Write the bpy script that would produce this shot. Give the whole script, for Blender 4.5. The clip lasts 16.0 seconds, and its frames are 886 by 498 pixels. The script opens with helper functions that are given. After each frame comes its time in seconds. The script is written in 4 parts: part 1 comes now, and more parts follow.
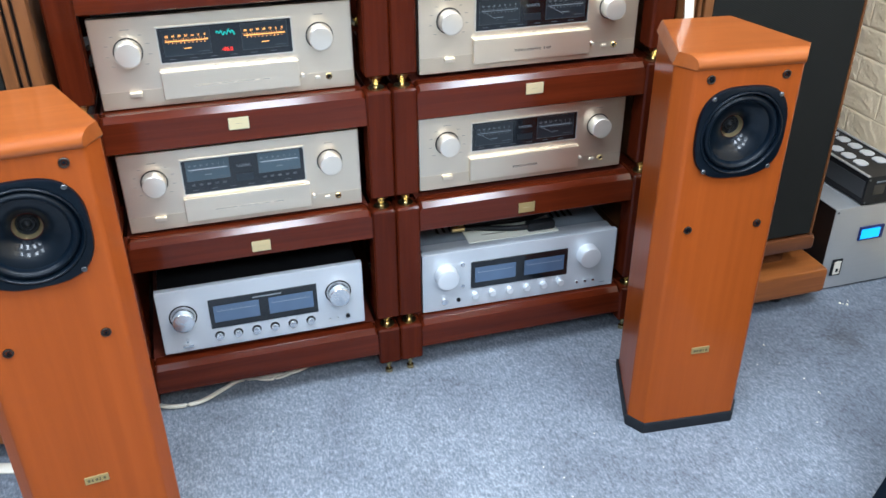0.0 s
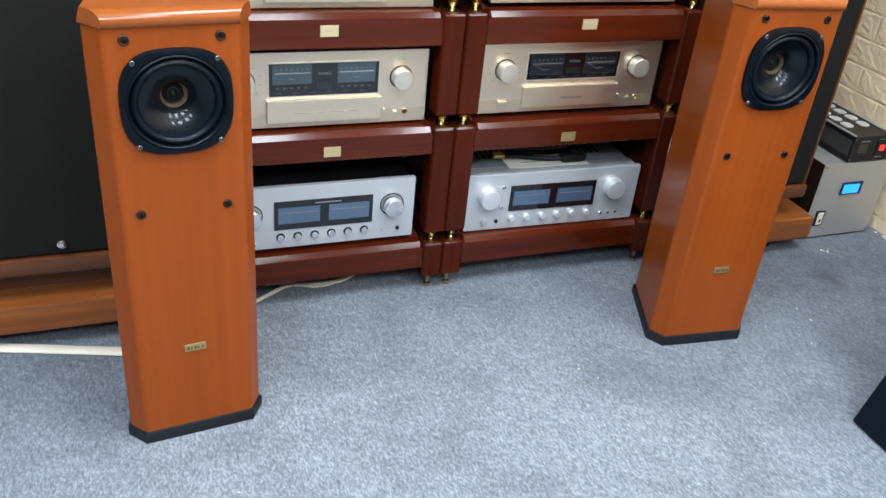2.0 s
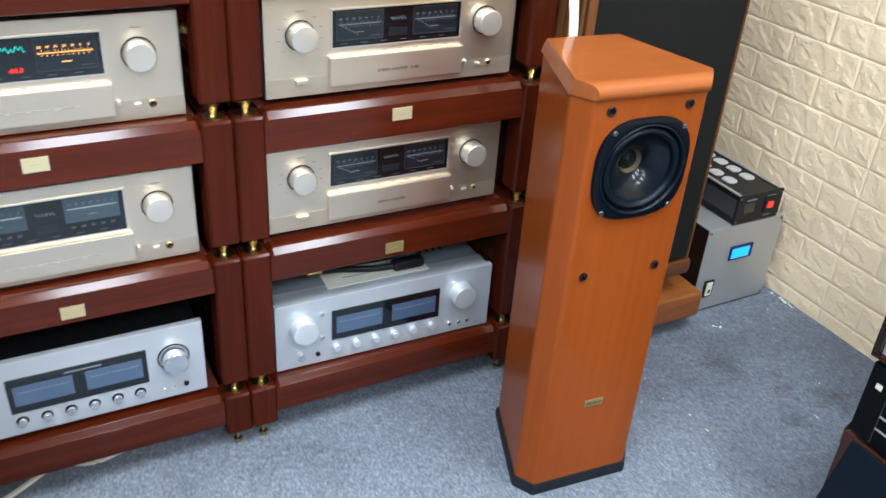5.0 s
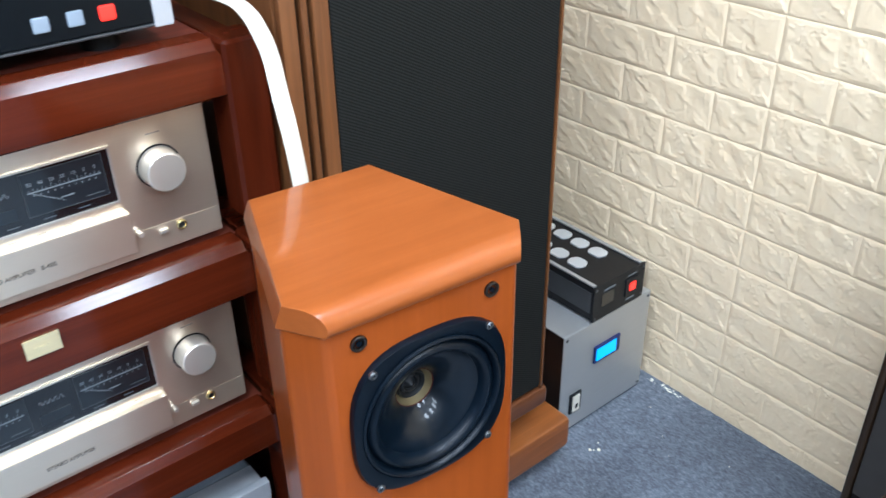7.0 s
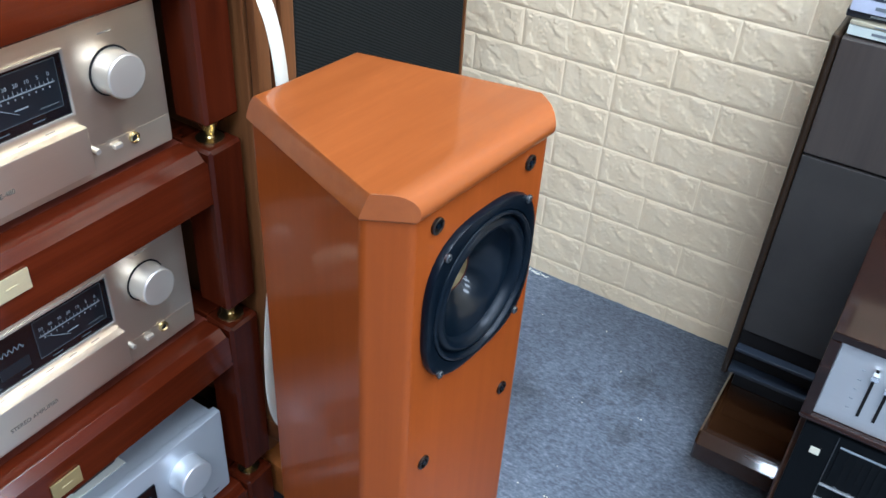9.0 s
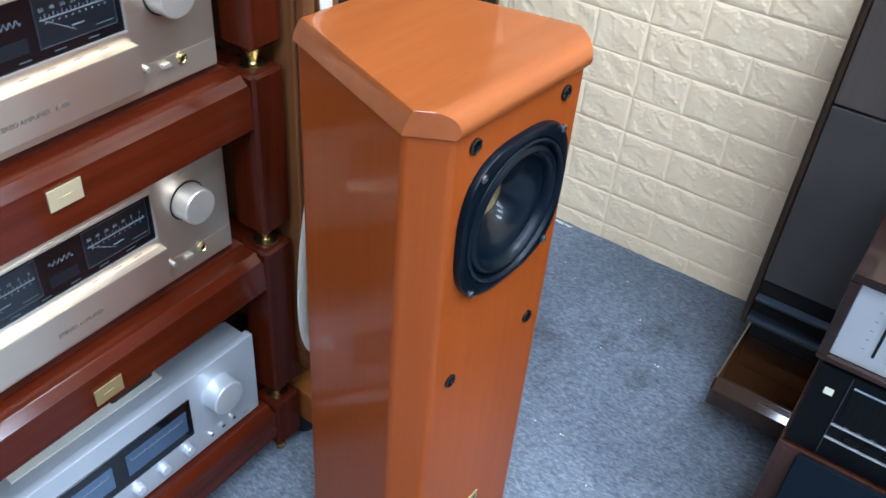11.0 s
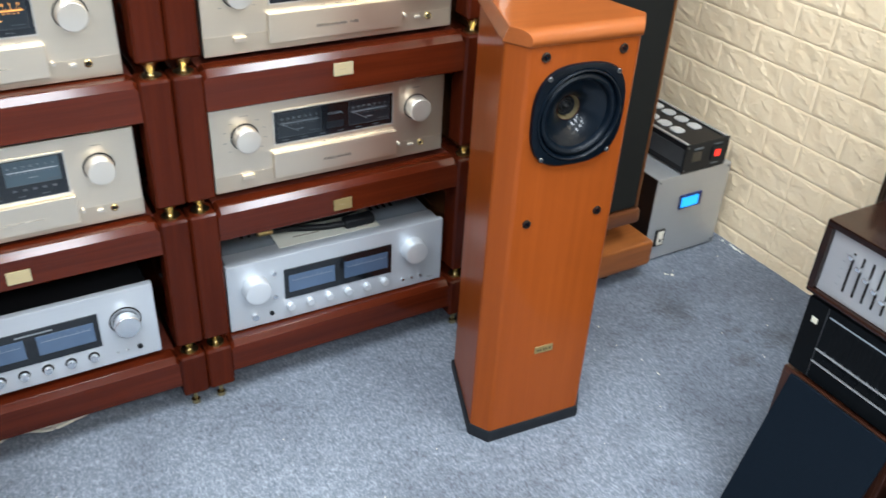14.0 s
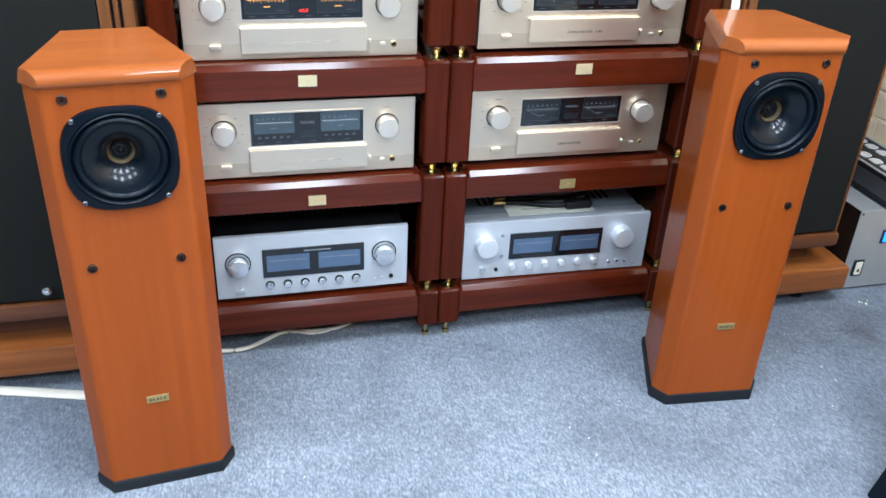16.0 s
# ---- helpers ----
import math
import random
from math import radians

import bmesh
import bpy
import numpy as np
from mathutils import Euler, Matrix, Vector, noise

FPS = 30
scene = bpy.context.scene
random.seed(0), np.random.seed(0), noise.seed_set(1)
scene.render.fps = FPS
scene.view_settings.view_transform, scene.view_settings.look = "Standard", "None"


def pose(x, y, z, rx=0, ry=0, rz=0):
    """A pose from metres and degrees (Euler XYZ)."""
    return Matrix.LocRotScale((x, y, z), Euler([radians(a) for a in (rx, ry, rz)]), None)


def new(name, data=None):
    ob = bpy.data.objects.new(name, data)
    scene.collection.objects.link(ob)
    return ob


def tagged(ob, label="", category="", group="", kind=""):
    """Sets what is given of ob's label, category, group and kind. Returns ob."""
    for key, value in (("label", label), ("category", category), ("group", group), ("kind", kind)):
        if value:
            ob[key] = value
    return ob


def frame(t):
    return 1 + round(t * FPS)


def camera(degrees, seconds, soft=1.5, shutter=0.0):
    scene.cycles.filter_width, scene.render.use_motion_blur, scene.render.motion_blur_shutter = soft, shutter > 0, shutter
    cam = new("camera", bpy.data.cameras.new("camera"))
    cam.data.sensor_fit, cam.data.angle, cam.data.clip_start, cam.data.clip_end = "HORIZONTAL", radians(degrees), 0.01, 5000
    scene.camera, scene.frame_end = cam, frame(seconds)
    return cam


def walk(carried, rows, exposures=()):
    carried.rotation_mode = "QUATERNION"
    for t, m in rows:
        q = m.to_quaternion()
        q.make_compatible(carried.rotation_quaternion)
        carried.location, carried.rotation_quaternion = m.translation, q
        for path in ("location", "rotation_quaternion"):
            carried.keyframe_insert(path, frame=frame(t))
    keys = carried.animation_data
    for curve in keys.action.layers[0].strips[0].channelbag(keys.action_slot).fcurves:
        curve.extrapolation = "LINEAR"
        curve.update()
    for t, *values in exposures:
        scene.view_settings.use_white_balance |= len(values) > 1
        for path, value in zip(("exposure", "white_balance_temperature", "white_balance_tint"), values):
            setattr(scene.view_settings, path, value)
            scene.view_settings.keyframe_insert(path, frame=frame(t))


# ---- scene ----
cam = camera(54.3, 16.0, shutter=0.35)
METRES, EYE, TILT, LEAN, TURN = 3.2, 1.262, 0.0, 0.0, -16.3
ROWS = [
    (0.0, 0.0, 0.0, 0.0, -0.18, -30.41, 0.31),
    (0.5, -0.0195, -0.0204, -0.0011, 0.29, -29.99, 0.39),
    (1.0, -0.0702, -0.0391, -0.0081, -1.9, -29.56, -0.53),
    (1.5, -0.0898, -0.0585, -0.0176, -3.86, -29.91, -3.25),
    (2.0, -0.0926, -0.0637, -0.0232, -3.35, -31.03, -5.1),
    (2.5, -0.0855, -0.0626, -0.0157, -3.42, -31.43, -5.02),
    (3.0, -0.0724, -0.0464, -0.0116, -4.13, -31.32, -4.39),
    (3.5, -0.04, -0.017, -0.0044, -3.71, -30.98, -3.49),
    (6.0, 0.0359, 0.1812, -0.0124, -16.39, -30.86, -2.64),
    (6.5, 0.0858, 0.2329, -0.0123, -17.8, -30.88, -0.57),
    (7.0, 0.0918, 0.2589, -0.0164, -23.25, -31.17, 0.81),
    (7.5, 0.0459, 0.2861, -0.0245, -32.99, -31.48, -0.12),
    (8.0, 0.0257, 0.2961, -0.0271, -39.52, -32.74, -2.88),
    (10.5, 0.0108, 0.2992, -0.0326, -40.49, -38.11, -2.79),
    (11.0, 0.006, 0.2917, -0.0331, -38.7, -38.62, -4.04),
    (11.5, 0.0058, 0.2626, -0.0305, -29.97, -39.07, -2.54),
    (12.0, 0.0215, 0.2052, -0.0355, -24.11, -39.18, -2.35),
    (12.5, 0.015, 0.1699, -0.0296, -22.57, -38.84, -0.28),
    (13.0, -0.0049, 0.1316, -0.0283, -21.5, -37.92, -1.83),
    (13.5, -0.0156, 0.0939, -0.0236, -19.7, -35.25, -3.87),
    (14.0, -0.0013, 0.0731, -0.0143, -13.42, -32.71, -2.82),
    (14.5, 0.0221, 0.0445, -0.0082, -3.06, -32.34, -1.78),
    (15.0, 0.0205, 0.0214, -0.0063, 4.32, -31.51, -0.27),
    (15.5, -0.0002, -0.0077, -0.006, 3.52, -30.32, -1.41),
    (16.0, -0.02, -0.0442, -0.0128, 2.41, -29.55, -2.54),
]
walk(cam, [(t, pose(0, 0, EYE, TILT, LEAN, TURN) @ pose(METRES * x, METRES * y, METRES * z, 90 + pitch, roll, yaw)) for t, x, y, z, yaw, pitch, roll in ROWS],
     [(0.0, 0.27, 5850, 10), (1.0, 0.29, 5900, 10), (1.5, 0.32, 6000, 10), (2.0, 0.05, 6350, 10), (3.0, 0.05, 6500, 10), (3.7, 0.1, 6350, 10), (6.0, 0.2, 5900, 10), (7.0, 0.26, 5650, 10), (7.5, -0.03, 5550, 10), (8.0, 0.0, 5500, 10), (10.5, 0.22, 5400, 10), (11.0, 0.2, 5400, 10), (12.0, 0.14, 5650, 10), (13.0, 0.22, 6150, 10), (14.5, 0.17, 6250, 10), (16.0, 0.31, 5800, 10)])


# ---------------------------------------------------------------- light
def area(name, x, y, z, sx, sy, watts, colour):
    data = bpy.data.lights.new(name, "AREA")
    data.shape, data.size, data.size_y, data.energy, data.color = "RECTANGLE", sx, sy, watts, colour
    ob = new(name, data)
    ob.matrix_world = pose(x, y, z)
    return ob


ROOM_L, ROOM_R, ROOM_F, ROOM_B, ROOM_H = -2.6, 1.781, -2.6, 2.25, 2.75
COOL = (0.88, 0.95, 1.0)
PANELS = [(x, y) for y in (-1.45, 0.46) for x in (-1.75, -0.75, 0.25, 1.25)]
for x, y in PANELS:
    area("panel_light", x, y, ROOM_H - 0.032, 0.36, 1.00, 38 if x > 0.5 else 35 if x > -1 else 29, COOL)
world = bpy.data.worlds.new("world")
scene.world = world
world.use_nodes = True
world.node_tree.nodes["Background"].inputs[0].default_value = (0.7, 0.8, 1.0, 1)
world.node_tree.nodes["Background"].inputs[1].default_value = 0.05


# ---------------------------------------------------------------- materials
def nodes_of(name, rough=0.5, metal=0.0, coat=0.0):
    m = bpy.data.materials.new(name)
    m.use_nodes = True
    t = m.node_tree
    b = t.nodes["Principled BSDF"]
    b.inputs["Roughness"].default_value = rough
    b.inputs["Metallic"].default_value = metal
    b.inputs["Coat Weight"].default_value = coat
    b.inputs["Coat Roughness"].default_value = 0.08
    return m, t, b


def node(t, kind, **values):
    n = t.nodes.new(kind)
    for key, value in values.items():
        n.inputs[key.replace("_", " ")].default_value = value
    return n


def place(t, scale=(1, 1, 1), turn=(0, 0, 0), own=True):
    """Object coordinates, stretched, and shifted from object to object."""
    c = t.nodes.new("ShaderNodeTexCoord")
    m = node(t, "ShaderNodeMapping", Scale=scale, Rotation=turn)
    if own:
        info = t.nodes.new("ShaderNodeObjectInfo")
        mul = t.nodes.new("ShaderNodeVectorMath")
        mul.operation = "SCALE"
        mul.inputs[0].default_value = (7.3, 3.1, 5.7)
        t.links.new(info.outputs["Random"], mul.inputs["Scale"])
        add = t.nodes.new("ShaderNodeVectorMath")
        t.links.new(c.outputs["Object"], add.inputs[0])
        t.links.new(mul.outputs[0], add.inputs[1])
        t.links.new(add.outputs[0], m.inputs[0])
    else:
        t.links.new(c.outputs["Object"], m.inputs[0])
    return m.outputs[0]


def ramp(t, fac, stops):
    r = t.nodes.new("ShaderNodeValToRGB")
    e = r.color_ramp.elements
    while len(e) < len(stops):
        e.new(0.5)
    for k, (p, c) in zip(e, stops):
        k.position, k.color = p, (*c, 1)
    t.links.new(fac, r.inputs[0])
    return r.outputs[0]


def blend(t, a, b, fac, kind="MIX"):
    m = t.nodes.new("ShaderNodeMix")
    m.data_type, m.blend_type = "RGBA", kind
    t.links.new(a, m.inputs[6])
    t.links.new(b, m.inputs[7])
    if isinstance(fac, float):
        m.inputs[0].default_value = fac
    else:
        t.links.new(fac, m.inputs[0])
    return m.outputs[2]


def bumped(t, b, height, strength, distance=0.002):
    n = node(t, "ShaderNodeBump", Strength=strength, Distance=distance)
    t.links.new(height, n.inputs["Height"])
    t.links.new(n.outputs[0], b.inputs["Normal"])


def spread(t, b, fac, low, high):
    r = t.nodes.new("ShaderNodeMapRange")
    r.inputs["To Min"].default_value, r.inputs["To Max"].default_value = low, high
    t.links.new(fac, r.inputs[0])
    t.links.new(r.outputs[0], b.inputs["Roughness"])


def wood(name, dark, mid, light, rough=0.3, coat=0.3, grain=(60, 60, 2.2), contrast=1.0, turn=(0, 0, 0), spec=0.35, bump=0.12, coat_rough=0.05):
    m, t, b = nodes_of(name, rough, 0, coat)
    b.inputs["Specular IOR Level"].default_value = spec
    b.inputs["Coat Roughness"].default_value = coat_rough
    v = place(t, grain, turn)
    fine = node(t, "ShaderNodeTexNoise", Scale=1.6, Detail=6, Roughness=0.62, Distortion=0.4)
    t.links.new(v, fine.inputs["Vector"])
    w = place(t, (grain[0] * 0.1, grain[1] * 0.1, grain[2] * 0.28), turn)
    broad = node(t, "ShaderNodeTexNoise", Scale=1.5, Detail=3, Roughness=0.5, Distortion=1.2)
    t.links.new(w, broad.inputs["Vector"])
    lo, hi = 0.5 - 0.22 / contrast, 0.5 + 0.22 / contrast
    a = ramp(t, fine.outputs[0], [(lo, dark), (0.5, mid), (hi, light)])
    c = ramp(t, broad.outputs[0], [(0.3, dark), (0.52, mid), (0.75, light)])
    t.links.new(blend(t, a, c, 0.5), b.inputs["Base Color"])
    spread(t, b, broad.outputs[0], rough * 0.8, rough * 1.25)
    if bump:
        bumped(t, b, fine.outputs[0], bump, 0.0006)
    return m


def metal(name, colour, rough=0.35, stretch=(2, 2, 260), vary=0.06, metallic=1.0, bump=0.05):
    m, t, b = nodes_of(name, rough, metallic)
    fine = node(t, "ShaderNodeTexNoise", Scale=6.0, Detail=3, Roughness=0.6)
    t.links.new(place(t, stretch), fine.inputs["Vector"])
    broad = node(t, "ShaderNodeTexNoise", Scale=9.0, Detail=2, Roughness=0.5)
    t.links.new(place(t), broad.inputs["Vector"])
    lo, hi = [c * (1 - vary) for c in colour], [min(1, c * (1 + vary)) for c in colour]
    a = ramp(t, fine.outputs[0], [(0.3, lo), (0.7, hi)])
    c = ramp(t, broad.outputs[0], [(0.3, lo), (0.7, hi)])
    t.links.new(blend(t, a, c, 0.4), b.inputs["Base Color"])
    spread(t, b, broad.outputs[0], rough * 0.85, rough * 1.2)
    bumped(t, b, fine.outputs[0], bump, 0.0003)
    return m


def matte(name, colour, rough=0.6, vary=0.15, scale=60.0, bump=0.15, coat=0.0):
    m, t, b = nodes_of(name, rough, 0, coat)
    v = place(t)
    fine = node(t, "ShaderNodeTexNoise", Scale=scale, Detail=4, Roughness=0.6)
    broad = node(t, "ShaderNodeTexNoise", Scale=scale * 0.1, Detail=2, Roughness=0.5)
    t.links.new(v, fine.inputs["Vector"])
    t.links.new(v, broad.inputs["Vector"])
    lo, hi = [c * (1 - vary) for c in colour], [min(1, c * (1 + vary)) for c in colour]
    a = ramp(t, fine.outputs[0], [(0.3, lo), (0.7, hi)])
    c = ramp(t, broad.outputs[0], [(0.3, lo), (0.7, hi)])
    t.links.new(blend(t, a, c, 0.5), b.inputs["Base Color"])
    spread(t, b, broad.outputs[0], rough * 0.85, min(1, rough * 1.15))
    bumped(t, b, fine.outputs[0], bump, 0.001)
    return m


def glow(name, colour, strength):
    m, t, b = nodes_of(name, 0.4)
    b.inputs["Base Color"].default_value = (*[c * 0.3 for c in colour], 1)
    b.inputs["Emission Color"].default_value = (*colour, 1)
    b.inputs["Emission Strength"].default_value = strength
    return m


def fabric(name, dark, light, pitch=900.0, turn=0.6):
    """Woven cloth with fine diagonal ribs."""
    m, t, b = nodes_of(name, 0.85)
    v = place(t, (1, 1, 1), (0, turn, 0), own=False)
    wave = node(t, "ShaderNodeTexWave", Scale=pitch / 20.0, Distortion=0.6, Detail=1.0)
    wave.bands_direction = "Z"
    t.links.new(v, wave.inputs["Vector"])
    fine = node(t, "ShaderNodeTexNoise", Scale=260.0, Detail=3, Roughness=0.6)
    t.links.new(v, fine.inputs["Vector"])
    mix = blend(t, wave.outputs[0], fine.outputs[0], 0.35)
    t.links.new(ramp(t, mix, [(0.1, dark), (0.9, light)]), b.inputs["Base Color"])
    bumped(t, b, mix, 0.15, 0.0006)
    return m


def carpet_material():
    m, t, b = nodes_of("carpet_pile", 0.95)
    v = place(t, (1, 1, 1), own=False)
    streak = place(t, (1.0, 0.45, 1), (0, 0, 0.25), own=False)
    fleck = node(t, "ShaderNodeTexNoise", Scale=210.0, Detail=3, Roughness=0.75)
    tuft = node(t, "ShaderNodeTexNoise", Scale=85.0, Detail=4, Roughness=0.7)
    stain = node(t, "ShaderNodeTexNoise", Scale=3.2, Detail=6, Roughness=0.65, Distortion=0.6)
    t.links.new(streak, fleck.inputs["Vector"])
    t.links.new(streak, tuft.inputs["Vector"])
    t.links.new(v, stain.inputs["Vector"])
    a = ramp(t, fleck.outputs[0], [(0.34, (0.080, 0.096, 0.120)), (0.5, (0.178, 0.206, 0.244)), (0.66, (0.38, 0.42, 0.47))])
    c = ramp(t, tuft.outputs[0], [(0.36, (0.100, 0.117, 0.146)), (0.50, (0.180, 0.207, 0.243)), (0.64, (0.315, 0.348, 0.390))])
    pile = blend(t, a, c, 0.40)
    worn = ramp(t, stain.outputs[0], [(0.34, (0.66, 0.66, 0.68)), (0.55, (1.0, 1.0, 1.0))])
    # darker with distance from one floor point, the edge warped by noise
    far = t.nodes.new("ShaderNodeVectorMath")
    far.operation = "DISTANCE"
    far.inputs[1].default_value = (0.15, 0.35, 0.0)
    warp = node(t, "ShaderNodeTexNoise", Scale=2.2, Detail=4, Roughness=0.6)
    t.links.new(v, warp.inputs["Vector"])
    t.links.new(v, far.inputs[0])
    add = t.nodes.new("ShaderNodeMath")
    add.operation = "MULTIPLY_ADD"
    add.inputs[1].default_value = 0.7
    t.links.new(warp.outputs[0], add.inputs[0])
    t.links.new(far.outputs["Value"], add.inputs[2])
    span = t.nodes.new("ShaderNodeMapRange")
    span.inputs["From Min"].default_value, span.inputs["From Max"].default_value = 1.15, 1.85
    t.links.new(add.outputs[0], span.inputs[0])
    outward_tone = ramp(t, span.outputs[0], [(0.0, (1.0, 1.0, 1.0)), (1.0, (0.64, 0.65, 0.68))])
    pile = blend(t, pile, outward_tone, 1.0, "MULTIPLY")
    # old spills by the wall
    mottle = node(t, "ShaderNodeTexNoise", Scale=38.0, Detail=4, Roughness=0.7)
    t.links.new(v, mottle.inputs["Vector"])
    for spot, size in (((1.57, 1.175, 0), 0.055), ((1.44, 1.155, 0), 0.04), ((1.50, 1.24, 0), 0.035), ((1.42, 1.36, 0), 0.06)):
        away = t.nodes.new("ShaderNodeVectorMath")
        away.operation = "DISTANCE"
        away.inputs[1].default_value = spot
        t.links.new(v, away.inputs[0])
        edge = t.nodes.new("ShaderNodeMath")
        edge.operation = "MULTIPLY_ADD"
        edge.inputs[1].default_value = 0.16
        t.links.new(mottle.outputs[0], edge.inputs[0])
        t.links.new(away.outputs["Value"], edge.inputs[2])
        reach = t.nodes.new("ShaderNodeMapRange")
        reach.inputs["From Min"].default_value, reach.inputs["From Max"].default_value = 0.06, 0.08 + size
        t.links.new(edge.outputs[0], reach.inputs[0])
        pile = blend(t, pile, ramp(t, reach.outputs[0], [(0.0, (0.42, 0.40, 0.37)), (1.0, (1.0, 1.0, 1.0))]), 1.0, "MULTIPLY")
    patch = node(t, "ShaderNodeTexNoise", Scale=13.0, Detail=5, Roughness=0.7, Distortion=0.8)
    t.links.new(v, patch.inputs["Vector"])
    pile = blend(t, pile, ramp(t, patch.outputs[0], [(0.33, (0.87, 0.875, 0.885)), (0.5, (1.0, 1.0, 1.0)), (0.68, (1.06, 1.06, 1.06))]), 1.0, "MULTIPLY")
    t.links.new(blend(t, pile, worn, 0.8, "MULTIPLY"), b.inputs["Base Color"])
    bumped(t, b, blend(t, fleck.outputs[0], tuft.outputs[0], 0.6), 0.7, 0.0035)
    b.inputs["Sheen Weight"].default_value = 0.15
    return m


def foam_material():
    m, t, b = nodes_of("foam_brick_cream", 0.46)
    v = place(t)
    fine = node(t, "ShaderNodeTexNoise", Scale=120.0, Detail=4, Roughness=0.6)
    chip = node(t, "ShaderNodeTexNoise", Scale=26.0, Detail=5, Roughness=0.55, Distortion=0.8)
    t.links.new(v, fine.inputs["Vector"])
    t.links.new(v, chip.inputs["Vector"])
    a = ramp(t, chip.outputs[0], [(0.25, (0.87, 0.680, 0.44)), (0.5, (0.90, 0.722, 0.485)), (0.75, (0.92, 0.757, 0.535))])
    c = ramp(t, fine.outputs[0], [(0.3, (0.87, 0.690, 0.45)), (0.7, (0.92, 0.742, 0.515))])
    t.links.new(blend(t, a, c, 0.35), b.inputs["Base Color"])
    mix = blend(t, chip.outputs[0], fine.outputs[0], 0.12)
    bumped(t, b, mix, 0.18, 0.004)
    return m


CHERRY = wood("cherry_veneer", (0.215, 0.046, 0.0068), (0.255, 0.0550, 0.0085), (0.305, 0.068, 0.0115), 0.30, 0.24, (34, 34, 1.1), 0.85, spec=0.04, bump=0.015, coat_rough=0.09)
CAP_WOOD = wood("cherry_solid", (0.225, 0.057, 0.0110), (0.280, 0.074, 0.0155), (0.350, 0.098, 0.022), 0.34, 0.60, (3.0, 30, 30), 1.0, spec=0.10, bump=0.0, coat_rough=0.07)
MAHOGANY = wood("mahogany_stain", (0.035, 0.0052, 0.0017), (0.062, 0.0092, 0.0027), (0.097, 0.0150, 0.0044), 0.40, 0.62, (2.5, 55, 55), 1.0, spec=0.0, bump=0.010, coat_rough=0.13)
MAHOGANY_UP = wood("mahogany_upright", (0.028, 0.0043, 0.0015), (0.050, 0.0077, 0.0024), (0.080, 0.0128, 0.0040), 0.40, 0.30, (55, 55, 2.5), 1.0, spec=0.0, bump=0.012, coat_rough=0.16)
SHELF_WOOD = wood("shelf_board", (0.05, 0.010, 0.006), (0.10, 0.021, 0.012), (0.18, 0.042, 0.022), 0.4, 0.1, (2, 40, 40), 1.0)
WALNUT = wood("walnut_veneer", (0.07, 0.025, 0.008), (0.135, 0.050, 0.016), (0.21, 0.084, 0.028), 0.38, 0.2, (60, 60, 2.4), 1.2)
WALNUT_LONG = wood("walnut_moulding", (0.12, 0.034, 0.008), (0.215, 0.066, 0.015), (0.31, 0.105, 0.026), 0.30, 0.25, (2.2, 50, 50), 1.1)
GLOSS_WALNUT = wood("gloss_walnut", (0.017, 0.0066, 0.0024), (0.034, 0.0132, 0.0048), (0.060, 0.0240, 0.0084), 0.07, 0.9, (45, 2, 45), 1.0)
CASE_WOOD = wood("rosewood_case", (0.008, 0.0030, 0.0018), (0.015, 0.0052, 0.0030), (0.030, 0.0100, 0.0052), 0.14, 0.15, (40, 2, 40), 1.2, spec=0.25, bump=0.02)
TEAK = wood("red_walnut_box", (0.022, 0.007, 0.004), (0.045, 0.014, 0.007), (0.080, 0.025, 0.011), 0.40, 0.1, (50, 50, 2.4), 1.1)
TEAK_FRONT = wood("orange_walnut_front", (0.13, 0.035, 0.009), (0.20, 0.055, 0.014), (0.28, 0.085, 0.022), 0.40, 0.1, (50, 50, 2.4), 1.0)
TALL_VENEER = wood("smoked_veneer", (0.035, 0.028, 0.024), (0.055, 0.044, 0.037), (0.075, 0.058, 0.047), 0.45, 0.1, (60, 60, 3), 0.8)
TALL_CLOTH = matte("smoke_grey", (0.036, 0.032, 0.028), 0.48, 0.2, 25, 0.15)
GRILLE = fabric("black_grille_cloth", (0.0050, 0.0051, 0.0046), (0.0185, 0.0188, 0.0168), 1700, -0.5)
SOCKET = metal("dark_socket", (0.06, 0.05, 0.045), 0.35, (1, 1, 1))
SCREW = metal("dark_screw", (0.16, 0.17, 0.18), 0.4, (1, 1, 1))
BRONZE = metal("dull_bronze", (0.44, 0.36, 0.20), 0.36, (1, 1, 1), metallic=0.7)
NAVY = fabric("navy_grille_cloth", (0.0025, 0.005, 0.009), (0.0045, 0.009, 0.015), 2900)
GOLD = metal("champagne_aluminium", (0.785, 0.69, 0.56), 0.36, metallic=0.95, vary=0.03)
GOLD_BAND = metal("champagne_band", (0.64, 0.55, 0.43), 0.36, metallic=0.85, vary=0.03)
GOLD_KNOB = metal("champagne_knob", (0.74, 0.685, 0.605), 0.30, (1, 1, 1), metallic=0.75, vary=0.03)
SILVER = metal("silver_aluminium", (0.505, 0.540, 0.580), 0.38, metallic=0.45, vary=0.03)
CHROME = metal("polished_aluminium", (0.85, 0.86, 0.87), 0.16, (1, 1, 1))
TURNED = metal("spun_aluminium", (0.80, 0.82, 0.84), 0.24, (1, 1, 1))
spin = TURNED.node_tree.nodes.new("ShaderNodeTangent")
spin.direction_type, spin.axis = "RADIAL", "Y"
TURNED.node_tree.nodes["Principled BSDF"].inputs["Anisotropic"].default_value = 0.85
TURNED.node_tree.links.new(spin.outputs[0], TURNED.node_tree.nodes["Principled BSDF"].inputs["Tangent"])
KNOB_STEEL = metal("turned_aluminium", (0.74, 0.77, 0.80), 0.30, (1, 1, 1), metallic=0.6)
